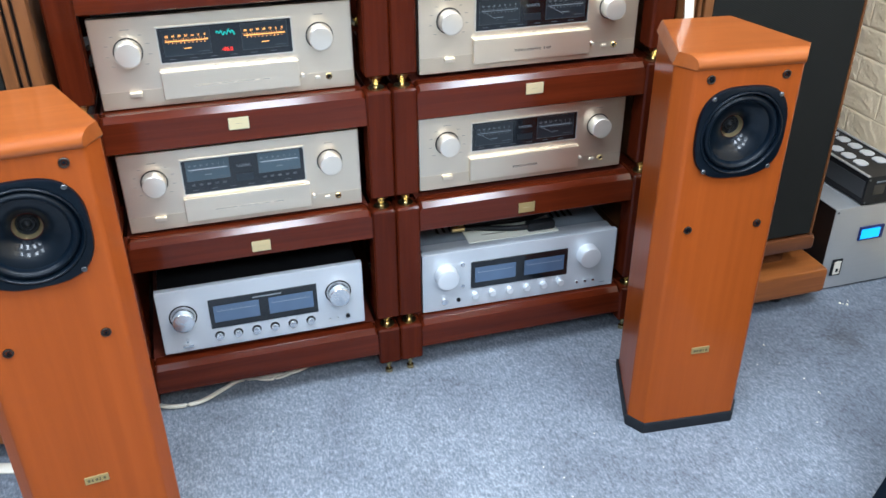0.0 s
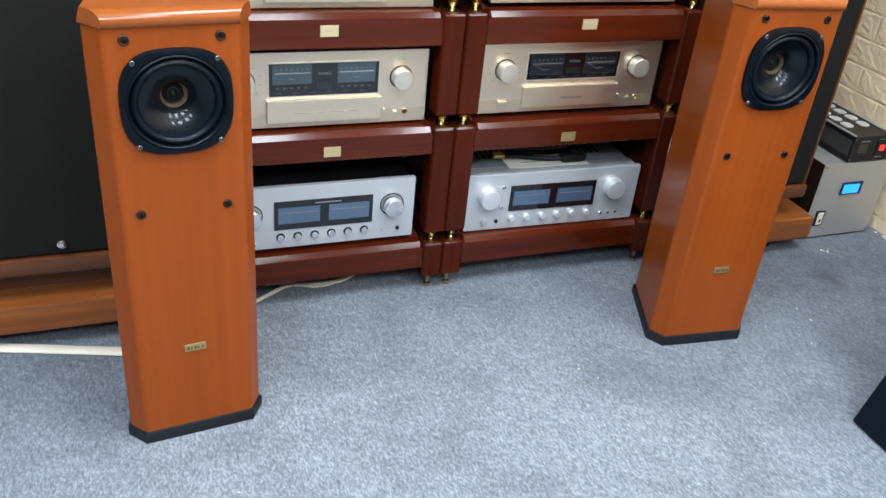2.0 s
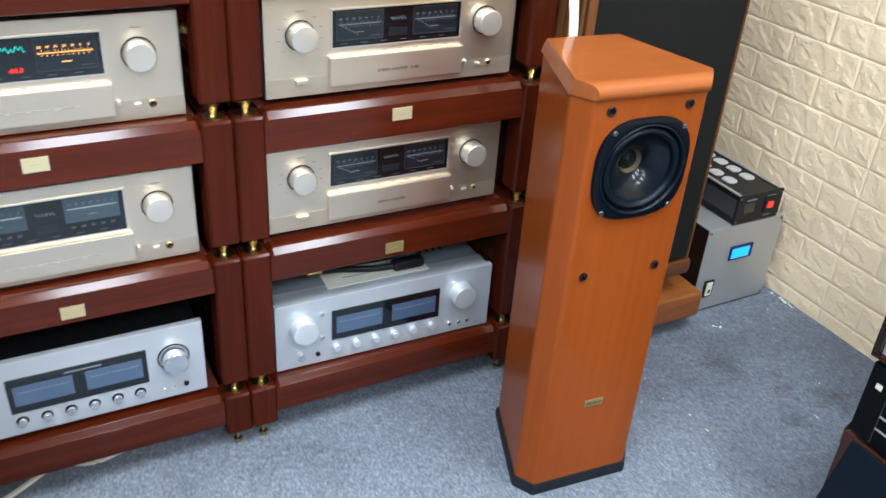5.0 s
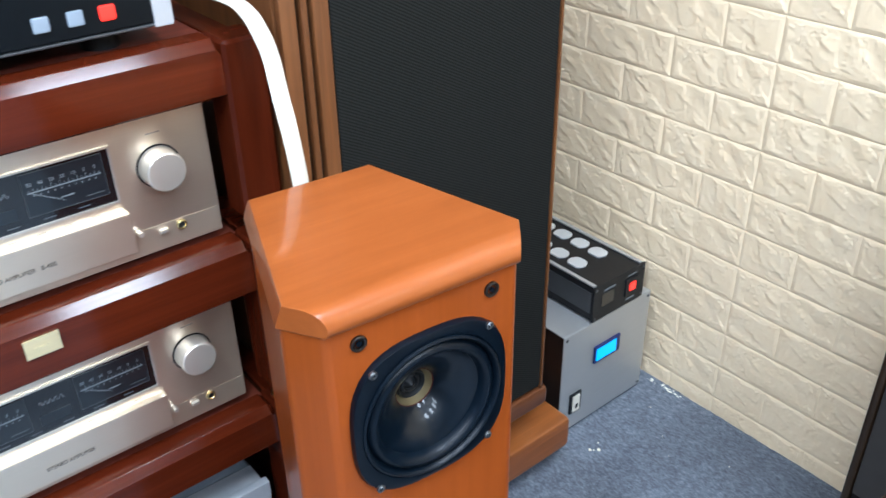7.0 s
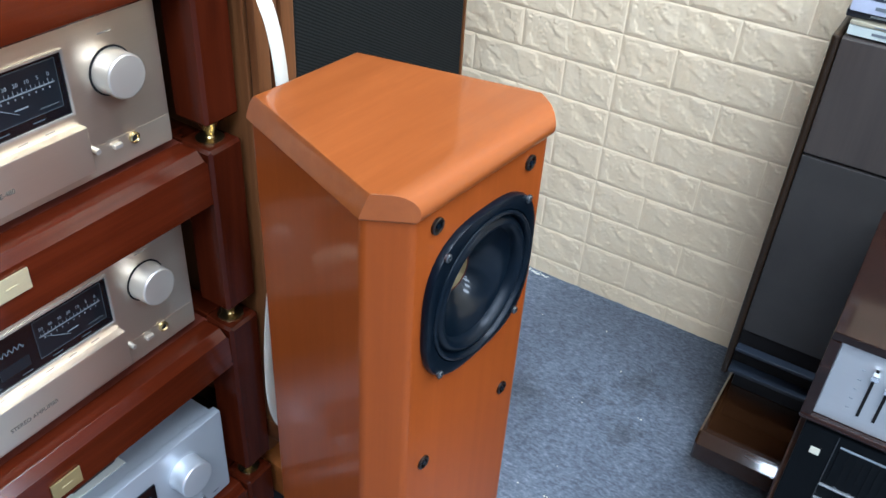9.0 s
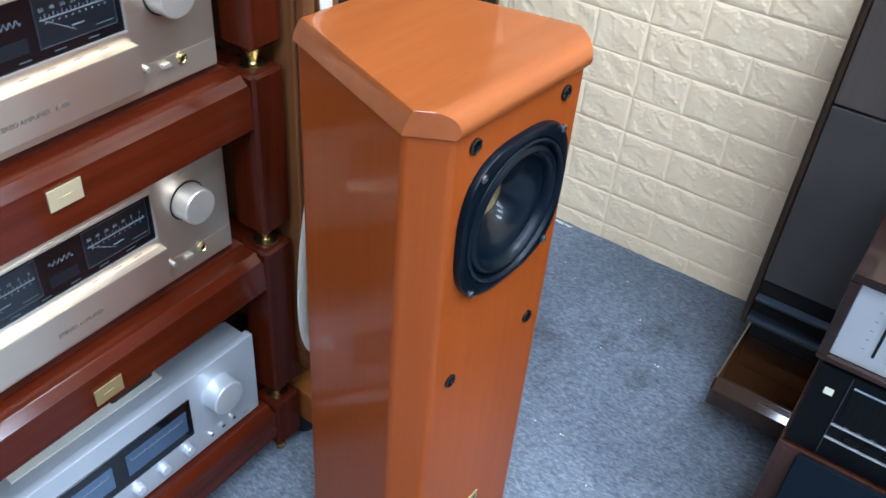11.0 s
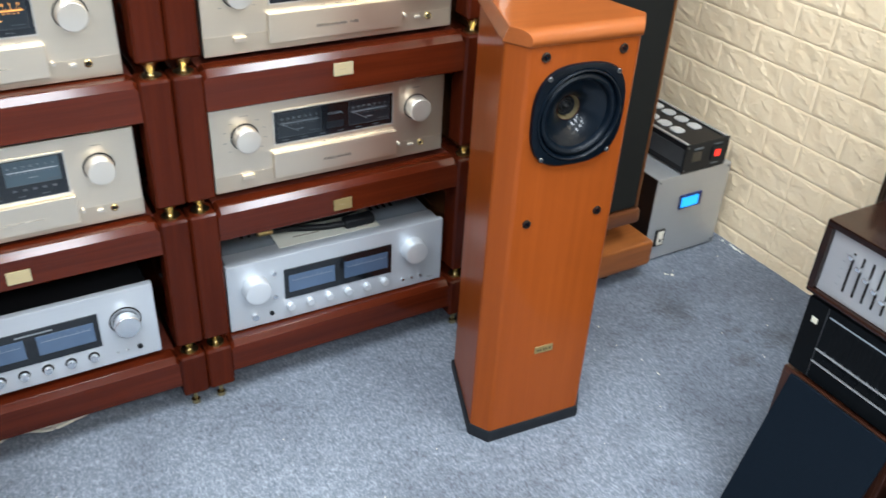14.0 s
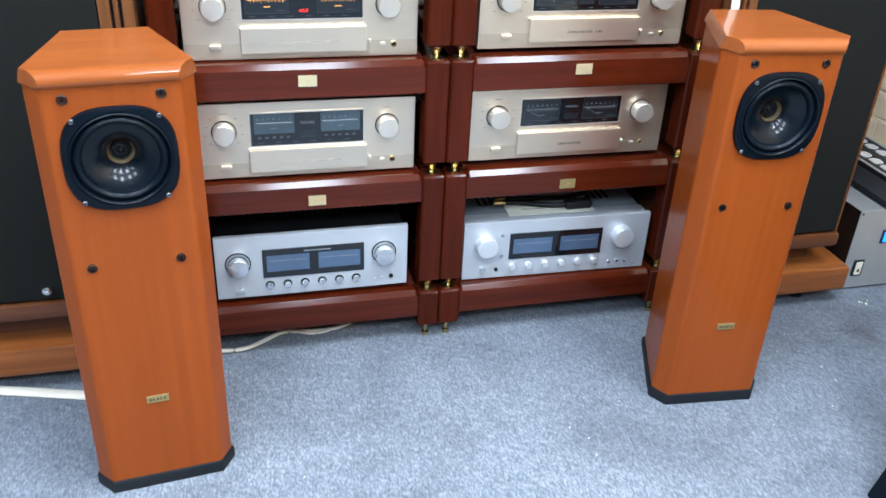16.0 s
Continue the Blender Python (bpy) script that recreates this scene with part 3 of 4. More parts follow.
# ---------------------------------------------------------------- big speakers behind
def floor_speaker(m, side, label):
    """Origin at the middle of the front on the floor; side +1 puts the slotted strip on the right."""
    s = thing("floor_speaker", m, label, "loudspeaker", "large speakers behind")
    w, h, d = 0.2175, 1.25, 0.40
    for x in (-0.19, 0.19):
        for y in (0.05, 0.33):
            part("castor", turned(B(), [(0.02, 0.0), (0.022, 0.004), (0.022, 0.040)], (x, y, 0), "z", 12), BLACK_PLASTIC, s)
    cuboid("pedestal", (-w - (0.070 if side > 0 else -0.004), w + (-0.004 if side > 0 else 0.070), -0.015, d + 0.03, 0.042, 0.112), WALNUT_LONG, s, 0.010, "chunky brown wooden pedestal")
    cuboid("neck", (-w + 0.02, w - 0.02, 0.055, d - 0.02, 0.106, 0.178), MOULD_DARK, s, 0.004)
    cuboid("moulding", (-w - (0.012 if side > 0 else 0), w + (0 if side > 0 else 0.012), -0.006, d, 0.174, 0.214), MOULD_DARK, s, 0.009)
    cuboid("body", (-w, w, 0.012, d - 0.005, 0.214, h), WALNUT, s, 0.004)
    e = 0.012 if side > 0 else 0.005
    g0, g1 = (-w + e, w - 0.063) if side > 0 else (-w + 0.063, w - e)
    cuboid("grille", (g0, g1, -0.001, 0.0115, 0.219, h - 0.03), GRILLE, s, 0.004, "black woven grille cloth")
    x_out = -w if side > 0 else w - e
    cuboid("edge_strip", (x_out, x_out + e, -0.0025, 0.0118, 0.216, h), WALNUT, s, 0.0015)
    base = g1 if side > 0 else -w
    # slotted strip: four slats with dark gaps between
    cuboid("slot_backing", (base + 0.004, base + 0.060, 0.0095, 0.0117, 0.222, h - 0.01), DARK, s, 0)
    spans = [(0.001, 0.022), (0.0275, 0.0365), (0.042, 0.0625)]
    if side < 0:
        spans = [(0.063 - b, 0.063 - a) for a, b in spans]
    for a, b in spans:
        cuboid("slat", (base + a, base + b, -0.003, 0.0094, 0.217, h), WALNUT, s, 0.003)
    if side > 0:
        part("grille_knob", turned(B(), [(0.004, 0.0), (0.004, -0.010), (0.009, -0.013), (0.011, -0.020), (0.009, -0.026), (0.003, -0.029)], (-0.018, 0, 0.254), "y", 18), CHROME, s, "small bright knob")
    return s


floor_speaker(pose(-0.4635, 1.517, 0), 1, "large walnut floor speaker with black grille and slotted side")
floor_speaker(pose(1.1675, 1.517, 0), -1, "large walnut floor speaker with black grille, beside the brick wall")


# ---------------------------------------------------------------- rack
def spike(bm, x, y, z0, z1, plain=False):
    """A brass cone standing on a thin disc."""
    h = z1 - z0
    if plain:
        return turned(bm, [(0.0085, 0.0), (0.0080, 0.008), (0.0040, 0.010), (0.0045, 0.45 * h), (0.0085, 0.80 * h), (0.0110, h)], (x, y, z0), "z", 20)
    return turned(bm, [(0.0165, 0.0), (0.0165, 0.0024), (0.0060, 0.0030), (0.0046, 0.16 * h), (0.0075, 0.40 * h), (0.0118, 0.68 * h), (0.0165, 0.92 * h), (0.0170, h)], (x, y, z0), "z", 20)


def rail_profile(bm, x0, x1, y0, y1, z0, z1, cut):
    """A bar along x with a flat bevel along its upper front edge and eased lower edges."""
    e = 0.0025
    prof = [(y0, z0 + e), (y0 + e, z0), (y1, z0), (y1, z1), (y0 + cut + 0.002, z1)]
    # a flat bevel with eased edges
    for q in (0, 0.06, 0.94, 1):
        prof.append((y0 + cut * (1 - q) * (1 - 0.03 * q), z1 - cut * q * (1 - 0.03 * (1 - q)) - 0.0002))
    prof.append((y0, z1 - cut - 0.001))
    # the bevel turns down at both ends
    low = [(y, z) if i < 3 else (y + (0.002 if i > 3 else 0), z - 0.0065) for i, (y, z) in enumerate(prof)]
    return loft(bm, [[(x, y, z) for y, z in p] for x, p in ((x0, low), (x0 + 0.006, prof), (x1 - 0.006, prof), (x1, low))])


def rack_module(x0, x1, top, rail, foot, below, label, tag=None, plate=None):
    """One wooden frame: front and back rails, four posts on brass spikes, a board."""
    y0, y1, p = 1.540, 2.03, 0.050
    r = thing("rack_shelf", pose((x0 + x1) / 2, y0, foot), label, "rack", "stacked rack shelves")
    W, t = (x1 - x0) / 2, top - foot
    zr = rail - foot
    for x in (-W, W - p):
        for y in (0.0, y1 - y0 - p):
            part("post", box(B(), x, x + p, y, y + p, 0, t, 0.0038, 1), MAHOGANY_UP, r)
            part("spike", spike(B(), x + p / 2, y + p / 2, below - foot, 0.001, below == 0), BRASS, r, "brass cone spike")
    a = W - p - 0.0006
    part("front_rail", rail_profile(B(), -a, a, 0.003, 0.040, zr, t + 0.003, 0.0105), MAHOGANY, r, "polished front rail with a bevelled upper edge")
    part("back_rail", box(B(), -a, a, y1 - y0 - 0.035, y1 - y0 - 0.005, zr, t, 0.006, 2), MAHOGANY, r)
    for x in (-W + 0.010, W - 0.042):
        part("side_rail", box(B(), x, x + 0.032, p + 0.001, y1 - y0 - p - 0.001, zr, t - 0.004, 0.004, 2), MAHOGANY, r)
    part("board", box(B(), -W + 0.0505, W - 0.0505, 0.0405, y1 - y0 - 0.036, t - 0.022, t, 0.001), SHELF_WOOD, r, "brown shelf board")
    if tag:
        tx, tz = tag
        tx, tz = tx - (x0 + x1) / 2, tz - foot
        g = part("name_plate", box(B(), tx - 0.0185, tx + 0.0185, 0.0002, 0.0024, tz - 0.0125, tz + 0.0105, 0.0005), plate or PLATE, r, "small gold plate")
        part("bar", box(B(), tx - 0.007, tx + 0.006, -0.0001, 0.0003, tz - 0.0012, tz - 0.0006), MARK, g)
    return r


LEVELS = [(0.133, 0.066, 0.040, 0.0), (0.431, 0.369, 0.163, 0.133), (0.687, 0.619, 0.461, 0.431), (0.932, 0.872, 0.717, 0.687)]
TAGS = [(None, None), ((0.071, 0.3935), (0.640, 0.3930)), ((0.059, 0.6575), (0.645, 0.6620)), ((0.065, 0.915), (0.642, 0.9170))]
RACK_LABEL = "dark mahogany rack shelf with brass spikes"
for (top, rail, foot, below), (tl, tr) in zip(LEVELS, TAGS):
    low = top < 0.5
    rack_module(-0.2305, 0.3500, top, rail, foot, below, RACK_LABEL, tl, OLD_PLATE if low else PLATE)
    rack_module(0.3512, 0.9440, top, rail, foot, below, RACK_LABEL, tr, BADGE if low else PLATE)


# ---------------------------------------------------------------- amplifiers
def knob(name, x, z, r, depth, material, parent, front=0.0, label="", n=36):
    return part(name, turned(B(), [(r * 1.04, front + 0.0005), (r * 1.04, front - 0.002), (r, front - 0.0035), (r, front - depth + 0.003), (r * 0.97, front - depth + 0.001), (r * 0.9, front - depth), (0.001, front - depth)], (x, 0, z), "y", n), material, parent, label)


def feet(s, w, d, h):
    for x in (-w, w):
        for y in (0.05, d):
            part("foot", turned(B(), [(0.019, 0.0), (0.021, 0.002), (0.021, h - 0.001), (0.019, h + 0.001)], (x, y, 0), "z", 16), BLACK_PLASTIC, s)


def meter(parent, u0, u1, v0, v1, y, face, ink, lit):
    """A meter: face, scale with ticks and figures, needle, small print."""
    m = part("meter", box(B(), u0, u1, y - 0.0006, y, v0, v1), face, parent)
    w, h = u1 - u0, v1 - v0
    faint = ink if lit else DIM_PRINT
    part("scale_line", box(B(), u0 + 0.05 * w, u1 - 0.05 * w, y - 0.0012, y - 0.0005, v0 + 0.535 * h, v0 + 0.560 * h), ink, m)
    bm = B()
    for k in range(17):
        x = u0 + (0.07 + 0.86 * k / 16) * w
        hh = 0.085 if k % 2 else 0.05
        box(bm, x - 0.00025, x + 0.00025, y - 0.0012, y - 0.0005, v0 + 0.565 * h, v0 + (0.565 + hh) * h)
    part("ticks", bm, faint, m)
    for k, word in enumerate(("50", "40", "30", "20", "10", "5", "0")):
        lettering("figure", word, 0.11 * h, pose(u0 + (0.09 + 0.80 * k / 6) * w, y - 0.0010, v0 + 0.735 * h, 90), faint, m)
    bm = B()
    for k in range(10):
        x = u0 + (0.12 + 0.76 * k / 9) * w
        box(bm, x - 0.0006, x + 0.0006, y - 0.0012, y - 0.0005, v0 + 0.455 * h, v0 + 0.49 * h)
    part("small_figures", bm, faint, m)
    part("caption", box(B(), u0 + 0.42 * w, u0 + 0.58 * w, y - 0.0012, y - 0.0005, v0 + 0.25 * h, v0 + 0.275 * h), faint, m)
    part("small_print", box(B(), u0 + 0.72 * w, u0 + 0.95 * w, y - 0.0012, y - 0.0005, v0 + 0.10 * h, v0 + 0.12 * h), FAINT, m)
    bm = B()
    for d in ((u0, u1, v0, v0 + 0.0004), (u0, u1, v1 - 0.0004, v1), (u0, u0 + 0.0004, v0 + 0.0004, v1 - 0.0004), (u1 - 0.0004, u1, v0 + 0.0004, v1 - 0.0004)):
        box(bm, d[0], d[1], y - 0.0010, y - 0.0005, d[2], d[3])
    part("meter_outline", bm, FAINT, m)
    if face is METER_DARK and not lit:
        # the needle at rest
        part("needle", swept(B(), [(u0 + 0.10 * w, y - 0.0010, v0 + 0.53 * h), (u0 + 0.46 * w, y - 0.0010, v0 + 0.17 * h)], 0.0004, 0.0003, 6, (0, 0, 1)), DIM_PRINT, m)
    return m


def gold_amplifier(x0, x1, z0, z1, y, shelf, label, lit=False, meters="pale", number=False):
    """A champagne amplifier; its front panel spans x0..x1, z0..z1 at y."""
    W, H = x1 - x0, z1 - z0
    a = thing("amplifier", pose((x0 + x1) / 2, y, shelf), label, "amplifier", "hi-fi amplifiers")
    zb = z0 - shelf
    X = lambda u: (u - 0.5) * W
    Z = lambda v: zb + (1 - v) * H
    panel = cuboid("front_panel", (-W / 2, W / 2, 0, 0.016, zb, zb + H), GOLD, a, 0.0022, "champagne aluminium panel")
    cuboid("casing", (-W / 2 + 0.006, W / 2 - 0.006, 0.0165, 0.40, zb + 0.002, zb + H - 0.004), GREY_METAL, a, 0.003)
    feet(a, W / 2 - 0.05, 0.34, zb)
    cuboid("lower_band", (-W / 2 + 0.0015, W / 2 - 0.0015, -0.00025, 0.0004, zb + 0.0020, Z(0.80)), GOLD_BAND, a, 0)
    # display window in its frame
    bm = B()
    u0, u1, v0, v1, e = X(0.242), X(0.760), Z(0.535 if meters == "dark" or lit else 0.585), Z(0.13), 0.0022
    for d in ((u0, u1, v0, v0 + e), (u0, u1, v1 - e, v1), (u0, u0 + e, v0 + e, v1 - e), (u1 - e, u1, v0 + e, v1 - e)):
        box(bm, d[0], d[1], -0.003, 0.0006, d[2], d[3])
    win = part("display", box(B(), u0 + e, u1 - e, -0.0015, 0.0008, v0 + e, v1 - e), SCREEN, a, "dark glass display")
    part("display_frame", bm, GOLD_KNOB, win)
    w, h = u1 - u0, v1 - v0
    face, ink = (METER, PRINT) if meters == "pale" else (METER_DARK, DIM_PRINT)
    if lit:
        face, ink = METER_DARK, AMBER
    low, high = (0.38, 0.95) if face is METER else (0.20, 0.92)
    for s0, s1 in ((0.04, 0.385), (0.615, 0.96)):
        meter(win, u0 + s0 * w, u0 + s1 * w, v0 + low * h, v0 + high * h, -0.0016, face, ink, lit)
        if face is METER:
            for k in range(5):
                x = u0 + (s0 + 0.03 + 0.062 * k) * w
                part("print", box(B(), x, x + 0.028 * w, -0.0021, -0.0014, v0 + 0.235 * h, v0 + 0.285 * h), FAINT, win)
    if lit:
        wave = [(u0 + (0.43 + 0.14 * k / 24) * w, -0.0020, v0 + (0.72 + 0.05 * math.sin(k * 1.3) + 0.03 * math.sin(k * 0.45)) * h) for k in range(25)]
        part("name_mark", swept(B(), wave, 0.0007, 0.0005, 6, (0, 0, 1)), CYAN, win, "glowing teal mark")
        lettering("readout", "-66.0", 0.0098, pose(u0 + 0.5 * w, -0.0020, v0 + 0.27 * h, 90), RED, win, 0.0001)
        tagged(win, "lit display with amber meters and red figures")
    else:
        wave = [(u0 + (0.44 + 0.12 * k / 24) * w, -0.0018, v0 + (0.66 + 0.045 * math.sin(k * 1.3)) * h) for k in range(25)]
        part("name_mark", swept(B(), wave, 0.0005, 0.0004, 6, (0, 0, 1)), DIM_PRINT, win)
        part("readout_window", box(B(), u0 + 0.43 * w, u0 + 0.57 * w, -0.0020, -0.0014, v0 + 0.22 * h, v0 + 0.42 * h), METER_DARK, win)
    for k in range(6):
        part("print", box(B(), u0 + (0.07 + 0.15 * k) * w, u0 + (0.12 + 0.15 * k) * w, -0.0021, -0.0014, v0 + 0.105 * h, v0 + 0.12 * h), FAINT, win)
    # hinged door below the display
    door = part("door", box(B(), X(0.235), X(0.770), -0.0105, 0.0004, Z(0.915), Z(0.612), 0.0016, 2), GOLD, a, "hinged champagne door")
    if lit or meters == "pale":
        for a0, a1 in ((0.36, 0.45), (0.46, 0.51), (0.52, 0.59), (0.61, 0.65)):
            part("print", box(B(), X(a0), X(a1), -0.0108, -0.0103, Z(0.790), Z(0.780)), TAN_PRINT, door)
    else:
        lettering("inscription", "STEREO AMPLIFIER   E-480" if number else "STEREO AMPLIFIER", 0.0068, pose(X(0.5), -0.0113, Z(0.785), 90), DOOR_PRINT, door)
    for k in range(5):
        part("print", box(B(), X(0.44 + 0.062 * k), X(0.462 + 0.062 * k), -0.0006, 0.0002, Z(0.592), Z(0.585)), TAN_PRINT, a)
    # knobs and small controls
    for u, v, r in ((0.131, 0.37, 0.0225), (0.866, 0.37, 0.0225)):
        k = knob("knob", X(u), Z(v), r, 0.024, GOLD_KNOB, a, 0.0, "round champagne knob")
        part("gap_ring", turned(B(), [(r + 0.0028, 0.0003), (r + 0.0028, -0.0007), (r + 0.0004, -0.0009)], (X(u), 0, Z(v)), "y", 36, False), DARK, k)
        part("print", box(B(), X(u) - 0.008, X(u) + 0.008, -0.0006, 0.0002, Z(v) + 0.0385, Z(v) + 0.0398), TAN_PRINT, k)
    for ang in (-130, -100, -70, -40, 40, 70, 100, 130):
        c = (X(0.131) + 0.037 * math.sin(radians(ang)), Z(0.37) + 0.037 * math.cos(radians(ang)))
        part("print", box(B(), c[0] - 0.003, c[0] + 0.003, -0.0006, 0.0002, c[1] - 0.0005, c[1] + 0.0005), TAN_PRINT, a)
    part("power_button", box(B(), X(0.131) - 0.011, X(0.131) + 0.011, -0.0075, 0.0004, Z(0.865), Z(0.813), 0.002), GOLD, a, "small bright push button")
    knob("switch", X(0.785), Z(0.800), 0.0032, 0.010, GOLD_KNOB, a, n=16)
    part("button", box(B(), X(0.845) - 0.005, X(0.845) + 0.005, -0.005, 0.0004, Z(0.862), Z(0.832), 0.001), GOLD_KNOB, a)
    part("socket", turned(B(), [(0.0062, 0.0), (0.0062, -0.0025), (0.0045, -0.0035), (0.0036, -0.002)], (X(0.893), 0, Z(0.848)), "y", 20, False), BRASS, a, "brass headphone socket")
    part("socket_hole", turned(B(), [(0.0036, -0.0008), (0.0036, -0.0016)], (X(0.893), 0, Z(0.848)), "y", 16), DARK, a)
    return a


def silver_amplifier(x0, x1, z0, z1, y, shelf, label, kind):
    W, H = x1 - x0, z1 - z0
    a = thing("amplifier", pose((x0 + x1) / 2, y, shelf, 0, 0, -1.3 if kind == 2 else 0), label, "amplifier", "hi-fi amplifiers")
    zb = z0 - shelf
    X = lambda u: (u - 0.5) * W
    Z = lambda v: zb + (1 - v) * H
    cuboid("front_panel", (-W / 2, W / 2, 0, 0.014, zb, zb + H), SILVER, a, 0.002, "silver aluminium panel")
    case = GREY_METAL if kind == 2 else BLACK_METAL
    cuboid("casing", (-W / 2 + 0.006, W / 2 - 0.006, 0.0145, 0.39, zb + 0.002, zb + H - 0.006), case, a, 0.004)
    feet(a, W / 2 - 0.05, 0.34, zb)
    if kind == 2:
        cuboid("top_strip", (-W / 2 + 0.006, W / 2 - 0.006, 0.0145, 0.050, zb + H - 0.0058, zb + H - 0.0030), SILVER, a, 0.0008, "silver front strip of the top")
    bm = B()
    for k in range(22):
        xx = -W / 2 + 0.06 + k * (W - 0.12) / 22
        box(bm, xx, xx + 0.006, 0.10, 0.34, zb + H - 0.0065, zb + H - 0.0052)
    part("vents", bm, DARK, a, "dark vent slots")
    d0, d1, e0, e1 = (X(0.237), X(0.765), Z(0.69), Z(0.225)) if kind == 1 else (X(0.242), X(0.742), Z(0.675), Z(0.215))
    win = part("display", box(B(), d0, d1, -0.0025, 0.0004, e0, e1, 0.0008), SCREEN, a, "black glass meter window")
    w, h = d1 - d0, e1 - e0
    for s0, s1 in ((0.04, 0.455), (0.545, 0.96)):
        mt = part("meter", box(B(), d0 + s0 * w, d0 + s1 * w, -0.0033, -0.0024, e0 + 0.22 * h, e0 + 0.78 * h), METER_SILVER, win, "grey meter face")
        bm = B()
        for k in range(9):
            xx = d0 + (s0 + 0.03 + (s1 - s0 - 0.06) * k / 8) * w
            box(bm, xx - 0.0004, xx + 0.0004, -0.0038, -0.0032, e0 + 0.60 * h, e0 + 0.66 * h)
        part("ticks", bm, METER_LINE, mt)
        part("scale_line", box(B(), d0 + (s0 + 0.03) * w, d0 + (s1 - 0.03) * w, -0.0038, -0.0032, e0 + 0.585 * h, e0 + 0.60 * h), METER_LINE, mt)
    mat_k = TURNED if kind == 1 else KNOB_STEEL
    kn = [(0.114, 0.43), (0.872, 0.42)] if kind == 1 else [(0.116, 0.375), (0.845, 0.36)]
    for u, v in kn:
        k = knob("knob", X(u), Z(v), 0.0225 if kind == 1 else 0.0255, 0.026, mat_k, a, 0.0, "round bright knob")
        part("gap_ring", turned(B(), [(0.0285, 0.0003), (0.0285, -0.0008), (0.0255, -0.0010)], (X(u), 0, Z(v)), "y", 36, False), DARK if kind == 1 else SILVER, k)
    for i in range(6):
        u = 0.270 + 0.0905 * i if kind == 1 else 0.263 + 0.0895 * i
        k = knob("small_knob", X(u), Z(0.815 if kind == 1 else 0.80), 0.0074 if kind == 1 else 0.0076, 0.010, TURNED if kind == 1 else KNOB_STEEL, a, n=20)
        if kind == 1:
            part("gap_ring", turned(B(), [(0.0102, 0.0003), (0.0102, -0.0007), (0.0073, -0.0009)], (X(u), 0, Z(0.815)), "y", 24, False), DARK, k)
    if kind == 1:
        part("power_button", box(B(), X(0.09), X(0.14), -0.006, 0.0004, Z(0.92), Z(0.87), 0.001), CHROME, a)
        knob("switch", X(0.115), Z(0.80), 0.003, 0.010, CHROME, a, n=12)
        for u in (0.82, 0.86):
            knob("lamp_dot", X(u), Z(0.84), 0.0018, 0.002, CHROME, a, n=10)
        knob("socket", X(0.912), Z(0.84), 0.0046, 0.002, BLACK_PLASTIC, a, n=16)
        part("print", box(B(), X(0.45), X(0.59), -0.0032, -0.0024, e1 - 0.010, e1 - 0.007), DIM_PRINT, win)
    else:
        knob("power_button", X(0.107), Z(0.83), 0.0075, 0.008, CHROME, a, n=20)
        knob("socket", X(0.180), Z(0.845), 0.0045, 0.002, BLACK_PLASTIC, a, n=16)
        for v in (0.23, 0.60):
            knob("lamp_dot", X(0.20), Z(v), 0.0045, 0.004, CHROME, a, n=14)
        for u in (0.80, 0.845, 0.888):
            knob("button", X(u), Z(0.845), 0.0032, 0.005, CHROME, a, n=12)
        part("print", box(B(), X(0.93), X(0.955), -0.0006, 0.0002, Z(0.93), Z(0.92)), DIM_PRINT, a)
    return a


gold_amplifier(-0.172, 0.287, 0.692, 0.857, 1.577, 0.687, "champagne amplifier with lit amber meters on a rack shelf", lit=True)
gold_amplifier(0.415, 0.878, 0.699, 0.862, 1.577, 0.687, "champagne amplifier with dark meters on a rack shelf", meters="dark", number=True)
gold_amplifier(-0.170, 0.287, 0.440, 0.604, 1.575, 0.431, "champagne amplifier with pale grey meters, switched off", meters="pale")
gold_amplifier(0.411, 0.872, 0.446, 0.609, 1.577, 0.431, "champagne amplifier with dark meters, switched off", meters="dark")
silver_amplifier(-0.153, 0.276, 0.149, 0.303, 1.566, 0.133, "silver amplifier with two grey meters and black top", 1)
silver_amplifier(0.411, 0.877, 0.139, 0.290, 1.566, 0.133, "silver amplifier with two pale meters and grey top", 2)

# black player on the top shelf
pl = thing("disc_player", pose(0.625, 1.575, 0.932), "black disc player with small lit buttons on the top shelf", "player")
cuboid("casing", (-0.210, 0.210, 0, 0.34, 0.026, 0.115), BLACK_METAL, pl, 0.002)
cuboid("front_panel", (-0.212, 0.212, -0.010, -0.0005, 0.0265, 0.117), PLAYER_BLACK, pl, 0.002, "glossy black front")
for x in (-0.17, 0.17):
    for y in (0.04, 0.30):
        part("foot", turned(B(), [(0.02, 0), (0.02, 0.027)], (x, y, 0), "z", 16), BLACK_PLASTIC, pl)
cuboid("lower_trim", (-0.212, 0.212, -0.0115, -0.0005, 0.0230, 0.0258), GREY_DARK, pl, 0.001, "thin grey lower trim")
cuboid("side_cheek", (0.2125, 0.234, -0.008, 0.20, 0.020, 0.115), SILVER, pl, 0.002, "silver side cheek")
for x, mt in ((0.104, BUTTON_PALE), (0.136, BUTTON_PALE), (0.167, RED)):
    part("button", box(B(), x - 0.008, x + 0.008, -0.0125, -0.0095, 0.038, 0.053, 0.002), mt, pl)

